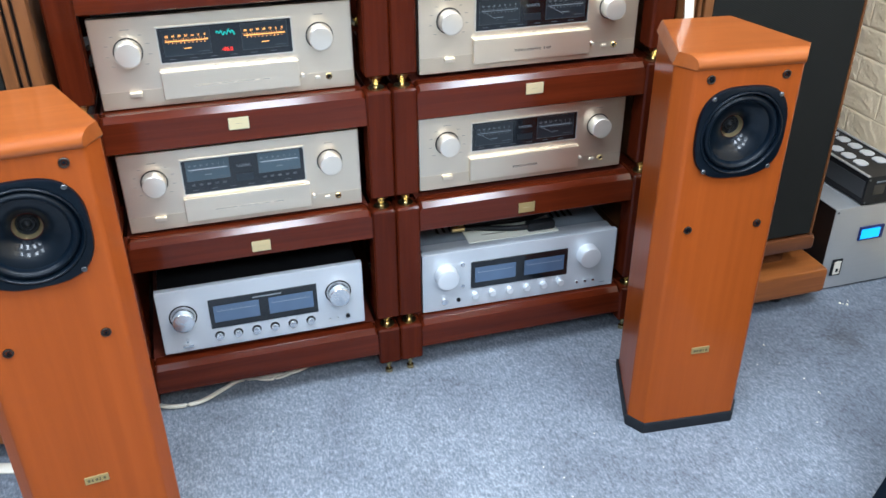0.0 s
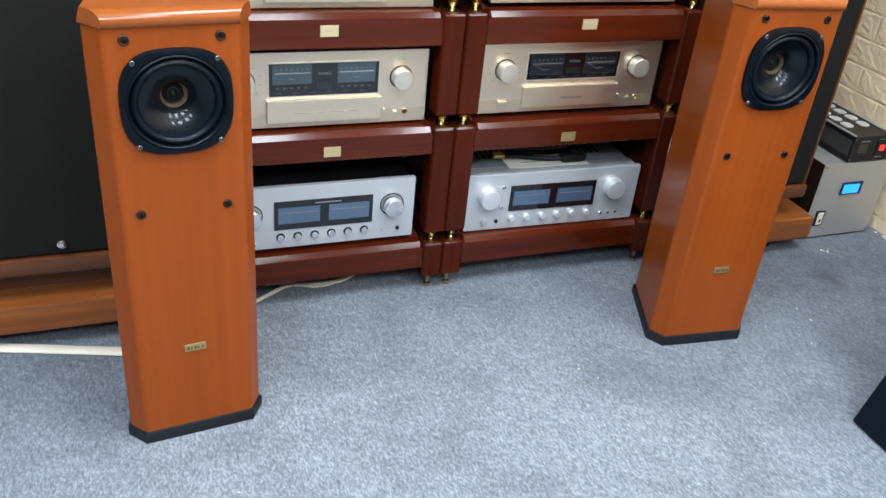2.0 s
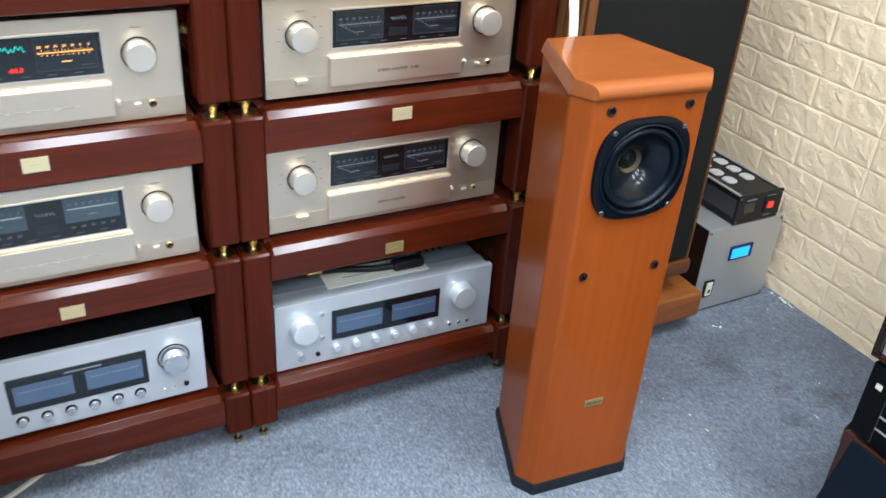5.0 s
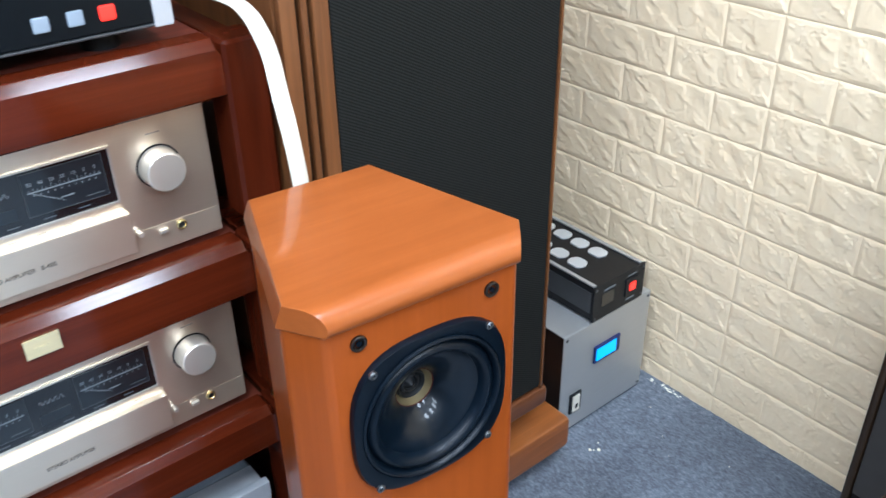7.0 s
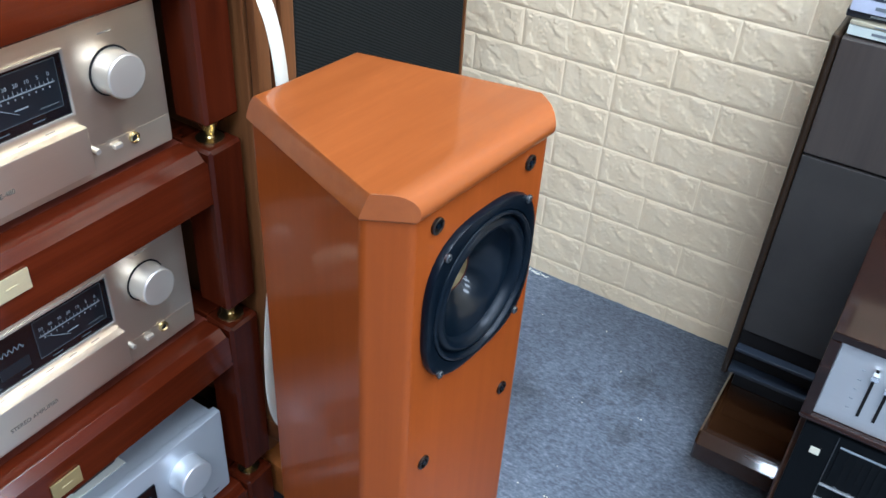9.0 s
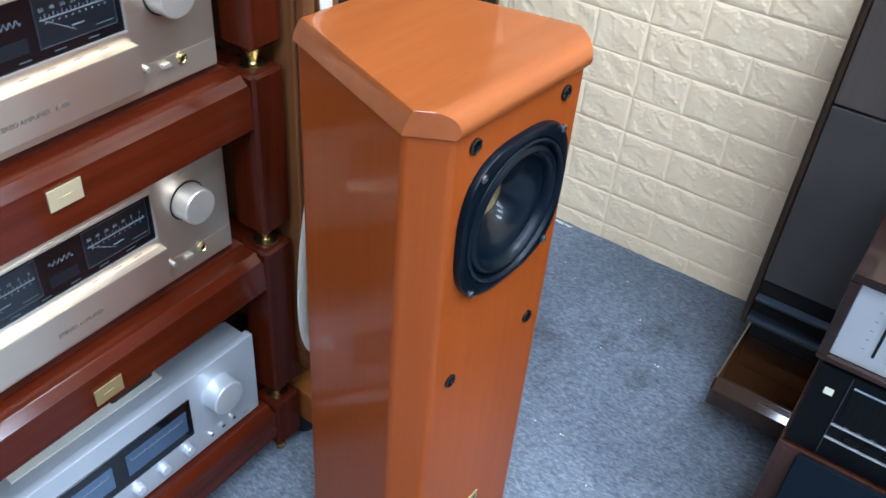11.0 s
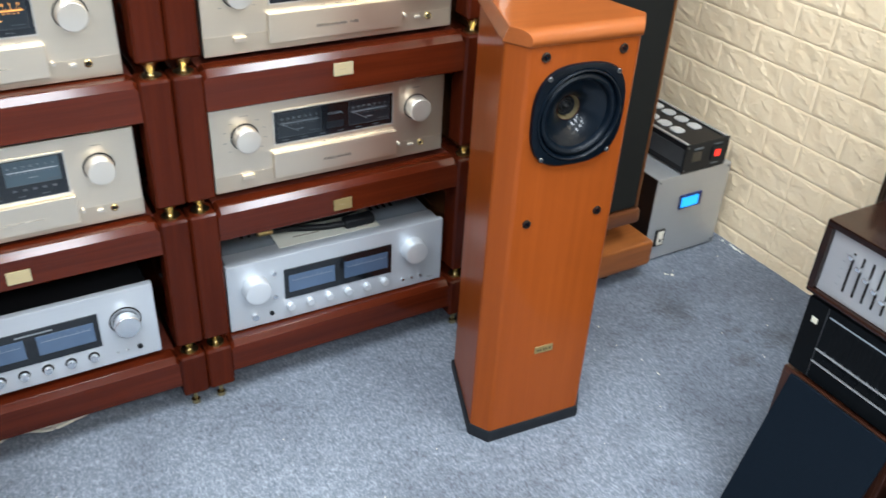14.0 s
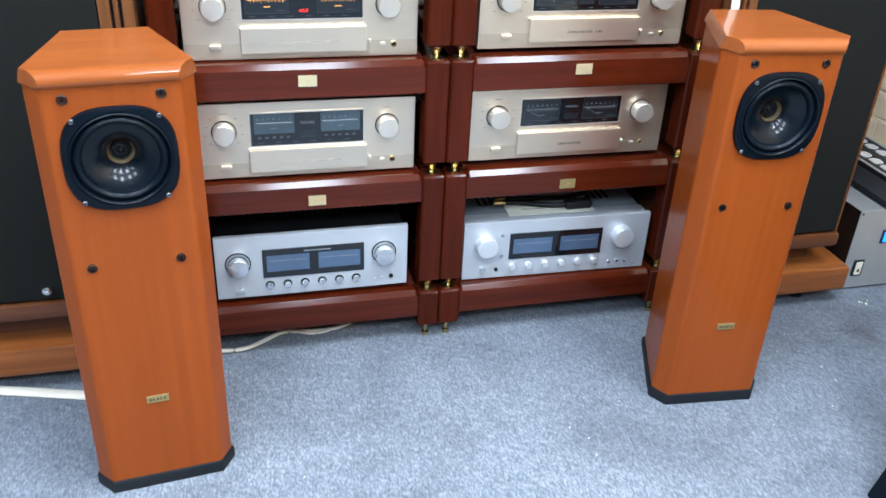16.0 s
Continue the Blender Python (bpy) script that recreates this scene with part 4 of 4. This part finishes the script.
# ---------------------------------------------------------------- grey power unit and black distributor
g = thing("power_unit", pose(1.610, 1.560, 0), "grey steel power unit with a blue lit screen", "power unit")
cuboid("casing", (-0.122, 0.122, 0.003, 0.36, 0.012, 0.240), matte("dark_brown_side", (0.014, 0.008, 0.006), 0.4, 0.3, 60, 0.1), g, 0.002, "dark brown side panels")
cuboid("front_panel", (-0.124, 0.124, 0, 0.0028, 0.006, 0.243), STEEL, g, 0.001, "grey steel front")
cuboid("top_panel", (-0.123, 0.123, 0.003, 0.36, 0.2405, 0.2435), STEEL, g, 0.001)
for x, z in ((-0.116, 0.234), (0.116, 0.234), (0.116, 0.014)):
    part("screw", turned(B(), [(0.0032, 0.0), (0.0032, -0.0012), (0.0020, -0.0018), (0.0008, -0.0012)], (x, 0, z), "y", 10), SCREW, g)
bez = cuboid("screen_bezel", (-0.037, 0.037, -0.004, 0.0004, 0.1415, 0.1810), matte("bezel_blue", (0.006, 0.012, 0.09), 0.35), g, 0.001, "dark blue screen frame")
cuboid("screen", (-0.032, 0.025, -0.0052, -0.0035, 0.1470, 0.1750), LCD, bez, 0.0005, "bright blue lit screen")
sw = cuboid("rocker_switch", (-0.098, -0.066, -0.004, 0.0004, 0.045, 0.094), BLACK_PLASTIC, g, 0.002)
cuboid("rocker", (-0.092, -0.072, -0.006, -0.0035, 0.050, 0.089), WHITE, sw, 0.001, "white rocker")
cuboid("rocker_mark", (-0.085, -0.078, -0.0068, -0.0055, 0.058, 0.068), BLACK_PLASTIC, sw, 0.001)
for x in (-0.1, 0.1):
    for y in (0.03, 0.32):
        part("foot", turned(B(), [(0.014, 0), (0.014, 0.013)], (x, y, 0), "z", 12), BLACK_PLASTIC, g)

k = thing("power_distributor", pose(1.630, 1.562, 0.2435), "black power distributor with round silver sockets on top", "power strip")
cuboid("body", (-0.071, 0.071, 0.0, 0.34, 0.004, 0.078), BLACK_METAL, k, 0.002)
cuboid("side_panel", (-0.0722, -0.0708, 0.004, 0.336, 0.020, 0.066), GREY_DARK, k, 0.0005, "dark grey side panel")
cuboid("front_plate", (-0.073, 0.073, -0.004, -0.0005, 0.003, 0.080), BLACK_PLASTIC, k, 0.001)
for x in (-0.068, 0.062):
    cuboid("edge_trim", (x - 0.002, x + 0.006, 0.001, 0.34, 0.0785, 0.0815), STEEL, k, 0.0006, "bright metal edge")
for i in range(6):
    for x in (-0.028, 0.030):
        bm = B()
        # a disc with two flattened sides
        rings = [[(x + max(-0.0155, min(0.0155, r * math.cos(2 * math.pi * j / 28))), 0.081 + 0.047 * i + r * math.sin(2 * math.pi * j / 28), z) for j in range(28)] for r, z in ((0.0190, 0.0782), (0.0190, 0.0802), (0.0170, 0.0810))]
        part("socket", loft(bm, rings), KNOB_STEEL, k, "round silver socket")
cuboid("window", (-0.050, -0.016, -0.0046, -0.0038, 0.030, 0.058), SCREEN, k, 0.0004)
ledm = cuboid("led_switch", (0.016, 0.052, -0.007, -0.0035, 0.024, 0.062), BLACK_PLASTIC, k, 0.001)
cuboid("led", (0.026, 0.043, -0.0082, -0.0068, 0.035, 0.052), RED, ledm, 0.002, "glowing red light")
for d in ((-0.045, -0.014, 0.063, 0.067), (0.022, 0.046, 0.013, 0.016), (0.020, 0.048, 0.067, 0.069)):
    cuboid("print", (d[0], d[1], -0.0046, -0.0038, d[2], d[3]), DIM_PRINT, k, 0)
for x, z in ((-0.067, 0.073), (-0.067, 0.010), (0.067, 0.073), (0.067, 0.010)):
    part("screw", turned(B(), [(0.003, -0.004), (0.003, -0.0052), (0.001, -0.0056)], (x, 0, z), "y", 10), SCREW, k)

# ---------------------------------------------------------------- tall dark speaker on its slab
slab = thing("low_stand", pose(1.40, 1.030, 0), "low glossy dark walnut stand on the carpet", "stand")
edge = [(0.0, 0.0605), (0.0025, 0.056), (0.36, 0.056), (0.36, 0.108), (0.0185, 0.108), (0.0170, 0.1076), (0.0008, 0.0927), (0.0, 0.0915)]
ring = lambda y, e: [(max(x, e), y, min(z, 0.108 - e)) for x, z in edge]
part("top", loft(B(), [ring(-0.50, 0.004), ring(-0.496, 0.0), ring(-0.004, 0.0), ring(0.0, 0.004)]), GLOSS_WALNUT, slab, "thick glossy top with bevelled front edge", 30)
for x in (0.10, 0.31):
    for y in (-0.45, -0.06):
        cuboid("leg", (x, x + 0.04, y, y + 0.04, 0, 0.063), BLACK_METAL, slab, 0.002)
part("brass_strip", box(B(), 0.015, 0.125, -0.2085, -0.2055, 0.1078, 0.1092, 0.0005), BRASS, slab, "thin brass inlay")
ts = thing("tall_speaker", pose(1.520, 1.040, 0.108), "tall smoked dark speaker with bottom port on a low stand", "loudspeaker")
cuboid("base", (0.035, 0.23, -0.280, -0.020, 0, 0.0782), BLACK_METAL, ts, 0.002)
for y0, y1 in ((-0.300, -0.2885), (-0.0115, 0.0)):
    cuboid("side_board", (-0.005, 0.240, y0, y1, 0.050, 0.655), EDGE_WALNUT, ts, 0.004, "dark walnut side board")
cuboid("body", (0.009, 0.240, -0.288, -0.012, 0.0785, 0.652), TALL_VENEER, ts, 0.002)
cuboid("lower_front", (-0.0015, 0.0088, -0.2875, -0.0125, 0.150, 0.478), TALL_CLOTH, ts, 0.002, "dark grey lower front")
cuboid("upper_front", (-0.0015, 0.0088, -0.2875, -0.0125, 0.482, 0.652), TALL_VENEER, ts, 0.002)
cuboid("port", (0.004, 0.0088, -0.2870, -0.0130, 0.079, 0.149), DARK, ts, 0)
cuboid("port_lip", (-0.014, 0.0038, -0.2872, -0.0128, 0.112, 0.119), PORT_BLUE, ts, 0.002)
cuboid("port_lip", (-0.020, 0.0298, -0.2872, -0.0128, 0.070, 0.0780), PORT_BLUE, ts, 0.002)
cuboid("badge", (-0.0060, -0.0010, -0.205, -0.145, 0.151, 0.156), EQ_PANEL, ts, 0.0005)

# ---------------------------------------------------------------- equaliser, receiver, bookshelf speakers
FX = 1.165
for yc in (0.785, 0.545):
    s = thing("bookshelf_speaker", pose(FX, yc, 0), "red-brown wooden bookshelf speaker with worn corners", "loudspeaker", "bookshelf speakers")
    cuboid("cabinet", (0, 0.23, -0.112, 0.112, 0, 0.288), TEAK, s, 0.004)
    cuboid("baffle", (-0.001, 0.004, -0.104, 0.104, 0.008, 0.280), TEAK if yc > 0.6 else TEAK_FRONT, s, 0.001, "dark red-brown wooden front" if yc > 0.6 else "orange-brown wooden front")
for yc in (0.772, 0.523):
    g = thing("speaker_grille", pose(1.058, yc, 0.003, 0, 17.6, 0), "navy cloth speaker grille leaning against a wooden cabinet", "grille", "leaning grilles")
    cuboid("frame", (0.003, 0.013, -0.094, 0.094, 0.002, 0.304), BLACK_PLASTIC, g, 0.002)
    cuboid("cloth", (-0.004, 0.0028, -0.098, 0.098, 0.0, 0.307), NAVY, g, 0.003)

r = thing("receiver", pose(FX, 0.892, 0.288), "black receiver with two bright trim lines", "receiver")
cuboid("casing", (0.012, 0.30, -0.43, -0.004, 0.012, 0.146), BLACK_METAL, r, 0.002)
cuboid("front_panel", (0, 0.0115, -0.435, 0.0, 0.008, 0.148), RECEIVER_BLACK, r, 0.002, "black front")
cuboid("window", (-0.0015, 0.001, -0.40, -0.045, 0.070, 0.132), RECEIVER_BLACK, r, 0.001)
for i in range(40):
    part("fin", box(B(), -0.0022, -0.0012, -0.395 + 0.0086 * i, -0.392 + 0.0086 * i, 0.074, 0.128), DIM_FIN, r)
for z in (0.066, 0.042):
    cuboid("trim_line", (-0.003, 0.001, -0.42, -0.040, z, z + 0.0027), STEEL, r, 0.0008, "bright trim line")
cuboid("window_edge", (-0.0022, 0.001, -0.40, -0.045, 0.132, 0.1338), GREY_METAL, r, 0.0004)
cuboid("panel_seam", (-0.0018, 0.001, -0.0405, -0.0395, 0.012, 0.146), GREY_DARK, r, 0)
for i in range(9):
    cuboid("print", (-0.0019, -0.0012, -0.060 - 0.016 * i, -0.055 - 0.016 * i, 0.0712, 0.0722), DIM_PRINT, r, 0)
cuboid("sticker", (-0.001, 0.0004, -0.027, -0.016, 0.107, 0.117), PAPER, r, 0)
for i in range(14):
    cuboid("button", (-0.004, 0.001, -0.075 - 0.024 * i, -0.060 - 0.024 * i, 0.050, 0.058), RECEIVER_BLACK, r, 0.001)
for x in (0.04, 0.26):
    for y in (-0.39, -0.04):
        part("foot", turned(B(), [(0.016, 0), (0.016, 0.013)], (x, y, 0), "z", 12), BLACK_PLASTIC, r)

q = thing("equaliser", pose(FX, 0.902, 0.437), "graphic equaliser with silver front in a dark wooden case", "equaliser")
W0, Hq = -0.46, 0.138
for d in ((-0.004, 0.29, W0, -0.0005, 0.126, Hq), (-0.004, 0.29, W0, -0.0005, 0.006, 0.014)):
    cuboid("case_board", d, CASE_WOOD, q, 0.002)
for y in (W0, -0.0125):
    cuboid("case_side", (-0.004, 0.29, y, y + 0.012, 0.0142, 0.1258), CASE_WOOD, q, 0.001)
cuboid("chassis", (0.012, 0.285, W0 + 0.0125, -0.013, 0.0145, 0.1255), BLACK_METAL, q, 0.001)
cuboid("front_panel", (0.004, 0.0115, W0 + 0.0125, -0.013, 0.0145, 0.1255), EQ_PANEL, q, 0.0008, "silver front panel")
heights = [0.88, 0.72, 0.58, 0.45, 0.33, 0.27, 0.30, 0.36, 0.40, 0.44, 0.50, 0.56]
for i, hgt in enumerate(heights):
    y = -0.056 - 0.0171 * i
    sl = cuboid("slider_slot", (0.0025, 0.0045, y - 0.0017, y + 0.0017, 0.034, 0.104), DARK, q, 0)
    cuboid("slider_knob", (-0.008, 0.0024, y - 0.0042, y + 0.0042, 0.034 + 0.070 * hgt, 0.041 + 0.070 * hgt), CHROME, sl, 0.001, "small bright slider")
for k2 in range(5):
    cuboid("print", (0.0034, 0.0042, -0.045, -0.041, 0.040 + 0.014 * k2, 0.0407 + 0.014 * k2), GREY_METAL, q, 0)
for x in (0.03, 0.25):
    for y in (W0 + 0.04, -0.04):
        part("foot", turned(B(), [(0.014, 0), (0.014, 0.007)], (x, y, 0), "z", 12), BLACK_PLASTIC, q)

# ---------------------------------------------------------------- loose things
sheet = thing("price_card", pose(0.638, 1.6405, 0.2875, 0, 0, -1.3), "cream paper card with handwriting lying on the silver amplifier", "card")
part("card", box(B(), -0.108, 0.108, -0.043, 0.060, 0, 0.0014), CARD, sheet)
for i in range(3):
    for k in range(2 + i % 2):
        part("bar", box(B(), -0.07 + 0.075 * k, -0.015 + 0.062 * k, -0.018 + 0.022 * i, -0.0145 + 0.022 * i, 0.0014, 0.0018), TAN_PRINT, sheet)
cord = thing("signal_cable", pose(0, 0, 0), "black cable with gold plug lying on the silver amplifier", "cable")
part("lead", swept(B(), smooth_path([(0.535, 1.650, 0.2985), (0.565, 1.646, 0.298), (0.60, 1.634, 0.2975), (0.635, 1.622, 0.298), (0.668, 1.616, 0.299), (0.690, 1.614, 0.300)]), 0.0065, 0.0065, 10, (0, 0, 1)), BLACK_PLASTIC, cord)
part("second_lead", swept(B(), smooth_path([(0.540, 1.668, 0.2985), (0.60, 1.660, 0.299), (0.66, 1.652, 0.300), (0.72, 1.660, 0.300), (0.78, 1.70, 0.299), (0.77, 1.78, 0.298)]), 0.0065, 0.0065, 10, (0, 0, 1)), BLACK_PLASTIC, cord)
part("plug", turned(B(), [(0.004, -0.018), (0.0068, -0.016), (0.0068, 0.010), (0.0052, 0.014)], (0.520, 1.651, 0.2985), "x", 14), BRASS, cord, "gold plug")
part("plug", turned(B(), [(0.004, -0.018), (0.0068, -0.016), (0.0068, 0.010), (0.0052, 0.014)], (0.526, 1.669, 0.2985), "x", 14), BRASS, cord, "gold plug")
part("connector", box(B(), 0.672, 0.740, 1.602, 1.628, 0.2900, 0.3110, 0.006, 3), BLACK_PLASTIC, cord, "chunky black connector")

flex = thing("white_cable", pose(0, 0, 0), "flat white cable hanging from the rack beside the tower speaker", "cable")
part("sheath", swept(B(), smooth_path([(0.895, 1.76, 0.950), (0.914, 1.64, 0.963), (0.921, 1.56, 0.966), (0.9205, 1.525, 0.961), (0.921, 1.507, 0.948), (0.926, 1.498, 0.922), (0.922, 1.478, 0.882), (0.919, 1.459, 0.840), (0.923, 1.455, 0.77), (0.934, 1.468, 0.66), (0.916, 1.476, 0.56), (0.900, 1.478, 0.47), (0.893, 1.478, 0.38), (0.900, 1.479, 0.32), (0.922, 1.480, 0.28), (0.955, 1.485, 0.29)], 10), 0.0108, 0.0034, 10, (1, 0.15, 0)), WHITE, flex)
part("loop", swept(B(), smooth_path([(0.934, 1.476, 0.60), (0.924, 1.473, 0.52), (0.918, 1.472, 0.42), (0.926, 1.472, 0.33), (0.945, 1.476, 0.27)], 8), 0.0035, 0.003, 8), WHITE, flex)

strip = thing("cable_cover", pose(0, 0, 0), "cream cable cover strip lying on the carpet", "cable cover")
part("cover", swept(B(), [(-1.30, 1.715, 0.004), (-0.9, 1.600, 0.004), (-0.645, 1.522, 0.004), (-0.394, 1.450, 0.004), (-0.33, 1.431, 0.004)], 0.0135, 0.007, 12, (0.28, 0.96, 0)), WHITE, strip)

wire = thing("floor_cable", pose(0, 0, 0), "thin white cable lying on the carpet under the rack", "cable")
part("sheath", swept(B(), smooth_path([(-0.30, 1.70, 0.005), (-0.245, 1.648, 0.005), (-0.193, 1.588, 0.006), (-0.15, 1.570, 0.006), (-0.10, 1.572, 0.006), (-0.05, 1.600, 0.006), (-0.010, 1.622, 0.006), (0.06, 1.615, 0.006), (0.125, 1.620, 0.006), (0.17, 1.66, 0.005), (0.19, 1.75, 0.005)], 8), 0.0055, 0.0045, 8), WHITE, wire)
part("second_core", swept(B(), smooth_path([(-0.06, 1.640, 0.005), (-0.005, 1.632, 0.006), (0.05, 1.606, 0.006), (0.10, 1.612, 0.006), (0.15, 1.64, 0.006)], 8), 0.0040, 0.0035, 8), WHITE, wire)

# discs and papers on the tall speaker
TOP = 0.763
shades = [(0.66, 0.72, 0.66), (0.45, 0.40, 0.28), (0.012, 0.013, 0.020), (0.55, 0.58, 0.70), (0.05, 0.06, 0.08), (0.62, 0.64, 0.74), (0.35, 0.38, 0.48), (0.60, 0.62, 0.70), (0.40, 0.42, 0.50), (0.010, 0.016, 0.020), (0.02, 0.03, 0.05), (0.55, 0.30, 0.34)]
z, rng = TOP, random.Random(4)
for i, c in enumerate(shades):
    hgt = [0.014, 0.006, 0.011, 0.018, 0.009, 0.010, 0.008, 0.008, 0.006, 0.045, 0.010, 0.010][i]
    d = thing("disc_case", pose(1.530 + rng.uniform(-0.004, 0.010), 1.034 + rng.uniform(-0.010, 0.003), z, 0, 0, rng.uniform(-3, 3)), "flat plastic disc case in a pile on the tall speaker" if i != 9 else "thick black boxed set in a pile on the tall speaker", "disc case", "pile of disc cases")
    cuboid("case", (0, 0.125, -0.142, 0, 0, hgt - 0.0006), matte("case_tint", c, 0.25, 0.2, 30, 0.05, 0.3), d, 0.0012)
    cuboid("spine_mark", (-0.0006, 0.0004, -0.10, -0.03, hgt * 0.35, hgt * 0.6), PRINT if c[0] < 0.3 else DIM_PRINT, d, 0)
    z += hgt

# crumbled foam along the foot of the wall
bm, rng = B(), random.Random(8)
for i in range(20):
    along = rng.random()
    x, y, r0 = 1.7735 - 0.010 * rng.random() ** 2, 1.558 - 0.085 * along, rng.uniform(0.0008, 0.0030)
    ring = [(x + r0 * rng.uniform(0.5, 1.1) * math.cos(a), y + 1.6 * r0 * rng.uniform(0.5, 1.1) * math.sin(a)) for a in [2 * math.pi * k / 7 for k in range(7)]]
    loft(bm, [[(u, v, 0.0004) for u, v in ring], [(x + (u - x) * 0.7, y + (v - y) * 0.7, 0.0006 + r0 * rng.uniform(0.4, 0.9)) for u, v in ring]])
tagged(part("foam_crumbs", bm, CARD, smooth=0), "white crumbled foam on the carpet along the wall", "crumbs", kind="stuff")

# crumbs on the carpet
rng = random.Random(11)
bm = B()
for i in range(40):
    x, y, r0 = rng.uniform(-0.4 if i < 22 else 1.1, 1.7), rng.uniform(0.75 if i < 22 else 1.1, 1.5), rng.uniform(0.0006, 0.0017)
    turned(bm, [(r0, 0), (r0 * 0.8, r0), (r0 * 0.2, r0 * 1.2)], (x, y, 0.0015), "z", 5)
for x, y, r0 in ((1.508, 1.494, 0.0032), (1.521, 1.483, 0.0038), (1.513, 1.489, 0.0018), (1.535, 1.497, 0.0016)):
    turned(bm, [(r0, 0), (r0 * 0.8, r0 * 0.7), (r0 * 0.2, r0 * 0.9)], (x, y, 0.0015), "z", 6)
tagged(part("crumbs", bm, PAPER), "tiny white crumbs scattered on the carpet", "crumbs", kind="stuff")

# ---------------------------------------------------------------- foam bricks on the wall
ROW, SEAM, PANEL, GROUND = 0.0777, 1.411, 0.711, 0.0385
LONG_SIDE, SHORT_SIDE = 0.2020, 0.1050


def brick_mesh(length, seed, nx, nz):
    """A split-face brick standing out along -x, from 0 to length along -y."""
    rng = random.Random(seed)
    verts, faces = [], []
    step = lambda n, at, w: (lambda q: q * q * (3 - 2 * q))(min(1.0, max(0.0, (n - at) / w)))
    # one or two long tears that fall to the right, each with a shallow and a steep side
    tears = [((k + rng.uniform(0.35, 0.75)) * 0.1, rng.uniform(0.35, 0.62) * ROW, rng.uniform(0.017, 0.026)) for k in range(int(length / 0.1))]
    for i in range(nx + 1):
        for k in range(nz + 1):
            u, v = i / nx - 0.5, k / nz - 0.5
            u, v = u - 0.10 * math.sin(2 * math.pi * u) * -0.5, v + 0.05 * math.sin(2 * math.pi * v)
            u, v = (u + 0.5) * length, (v + 0.5) * ROW
            edge = min(u, length - u, v, ROW - v)
            d, e = (u + 0.75 * v), (v - 0.75 * u)
            rough = noise.noise((u * 170 + seed, v * 170, 4.0)) + 0.5 * noise.noise((u * 360, v * 360 + seed, 8.0))
            wander = noise.noise((u * 60 + 3 * seed, v * 60, 2.0))
            lip = step(edge, 0.0006, 0.0018)
            inner = step(edge, 0.0024 + 0.0020 * wander, 0.0060)
            # flat split faces, parted by torn folds
            n1 = noise.noise((d * 30 + seed * 7.7, e * 17, seed * 1.3)) + 0.22 * rough
            n2 = noise.noise((d * 64 - seed * 2.1, e * 40, 9.0 + seed)) + 0.24 * rough
            rock = 0.75 * step(n1, -0.10, 0.10) + 0.40 * step(n2, 0.06, 0.10) + 0.45 * n1 + 0.05 * rough
            for cu, cv, half in tears:
                along, off = (u - cu) * 0.86 - (v - cv) * 0.51, (u - cu) * 0.51 + (v - cv) * 0.86 + 0.0022 * wander
                fade = max(0.0, 1 - (along / half) ** 2)
                rock += fade * (1.2 * max(0.0, 1 - off / 0.013) if off > 0 else 1.2 * max(0.0, 1 + off / 0.0026))
            verts.append((-(0.0011 * lip + inner * (0.0001 + 0.0010 * rock)), -u, v))
    for i in range(nx):
        for k in range(nz):
            a = i * (nz + 1) + k
            faces.append((a, a + 1, a + nz + 2, a + nz + 1))
    me = bpy.data.meshes.new("brick")
    me.from_pydata(verts, [], faces)
    me.materials.append(FOAM)
    me.shade_smooth()
    return me


LONG = [brick_mesh(LONG_SIDE, 20 + i, 108, 42) for i in range(6)]
SHORT = [brick_mesh(SHORT_SIDE, 50 + i, 56, 42) for i in range(3)]
rng = random.Random(3)
rest_v, rest_f = [], []
for row in range(-1, 36):
    z0 = GROUND + ROW * row
    if z0 + ROW > ROOM_H:
        break
    for panel in range(-2, 6):
        y = SEAM + PANEL * panel
        order = "LLLS" if row % 2 else "SLLL"
        for n, kind in enumerate(order):
            me = SHORT[(row // 2 + n) % 3] if kind == "S" else LONG[(n + 3 * (row % 2)) % 6]
            size = SHORT_SIDE if kind == "S" else LONG_SIDE
            if y <= ROOM_B and y - size >= ROOM_F:
                near = 0.60 < y < 2.3 and z0 < 1.15
                if near:
                    ob = new("brick", me)
                    ob.parent = wall_right
                    ob.matrix_basis = pose(ROOM_R, y, z0)
                else:
                    k = len(rest_v)
                    rest_v += [(ROOM_R + p[0], y + p[1], z0 + p[2]) for p in ((0, -0.002, 0.002), (0, -size + 0.002, 0.002), (0, -size + 0.002, ROW - 0.002), (0, -0.002, ROW - 0.002),
                                                                            (-0.008, -0.010, 0.010), (-0.008, -size + 0.010, 0.010), (-0.008, -size + 0.010, ROW - 0.010), (-0.008, -0.010, ROW - 0.010))]
                    rest_f += [(k + 4, k + 5, k + 6, k + 7)] + [(k + i, k + (i + 1) % 4, k + 4 + (i + 1) % 4, k + 4 + i) for i in range(4)]
            y -= size
me = bpy.data.meshes.new("far_bricks")
me.from_pydata(rest_v, [], rest_f)
me.materials.append(FOAM)
far = new("far_bricks", me)
far.parent = wall_right
tagged(far, "more cream foam bricks", kind="stuff")
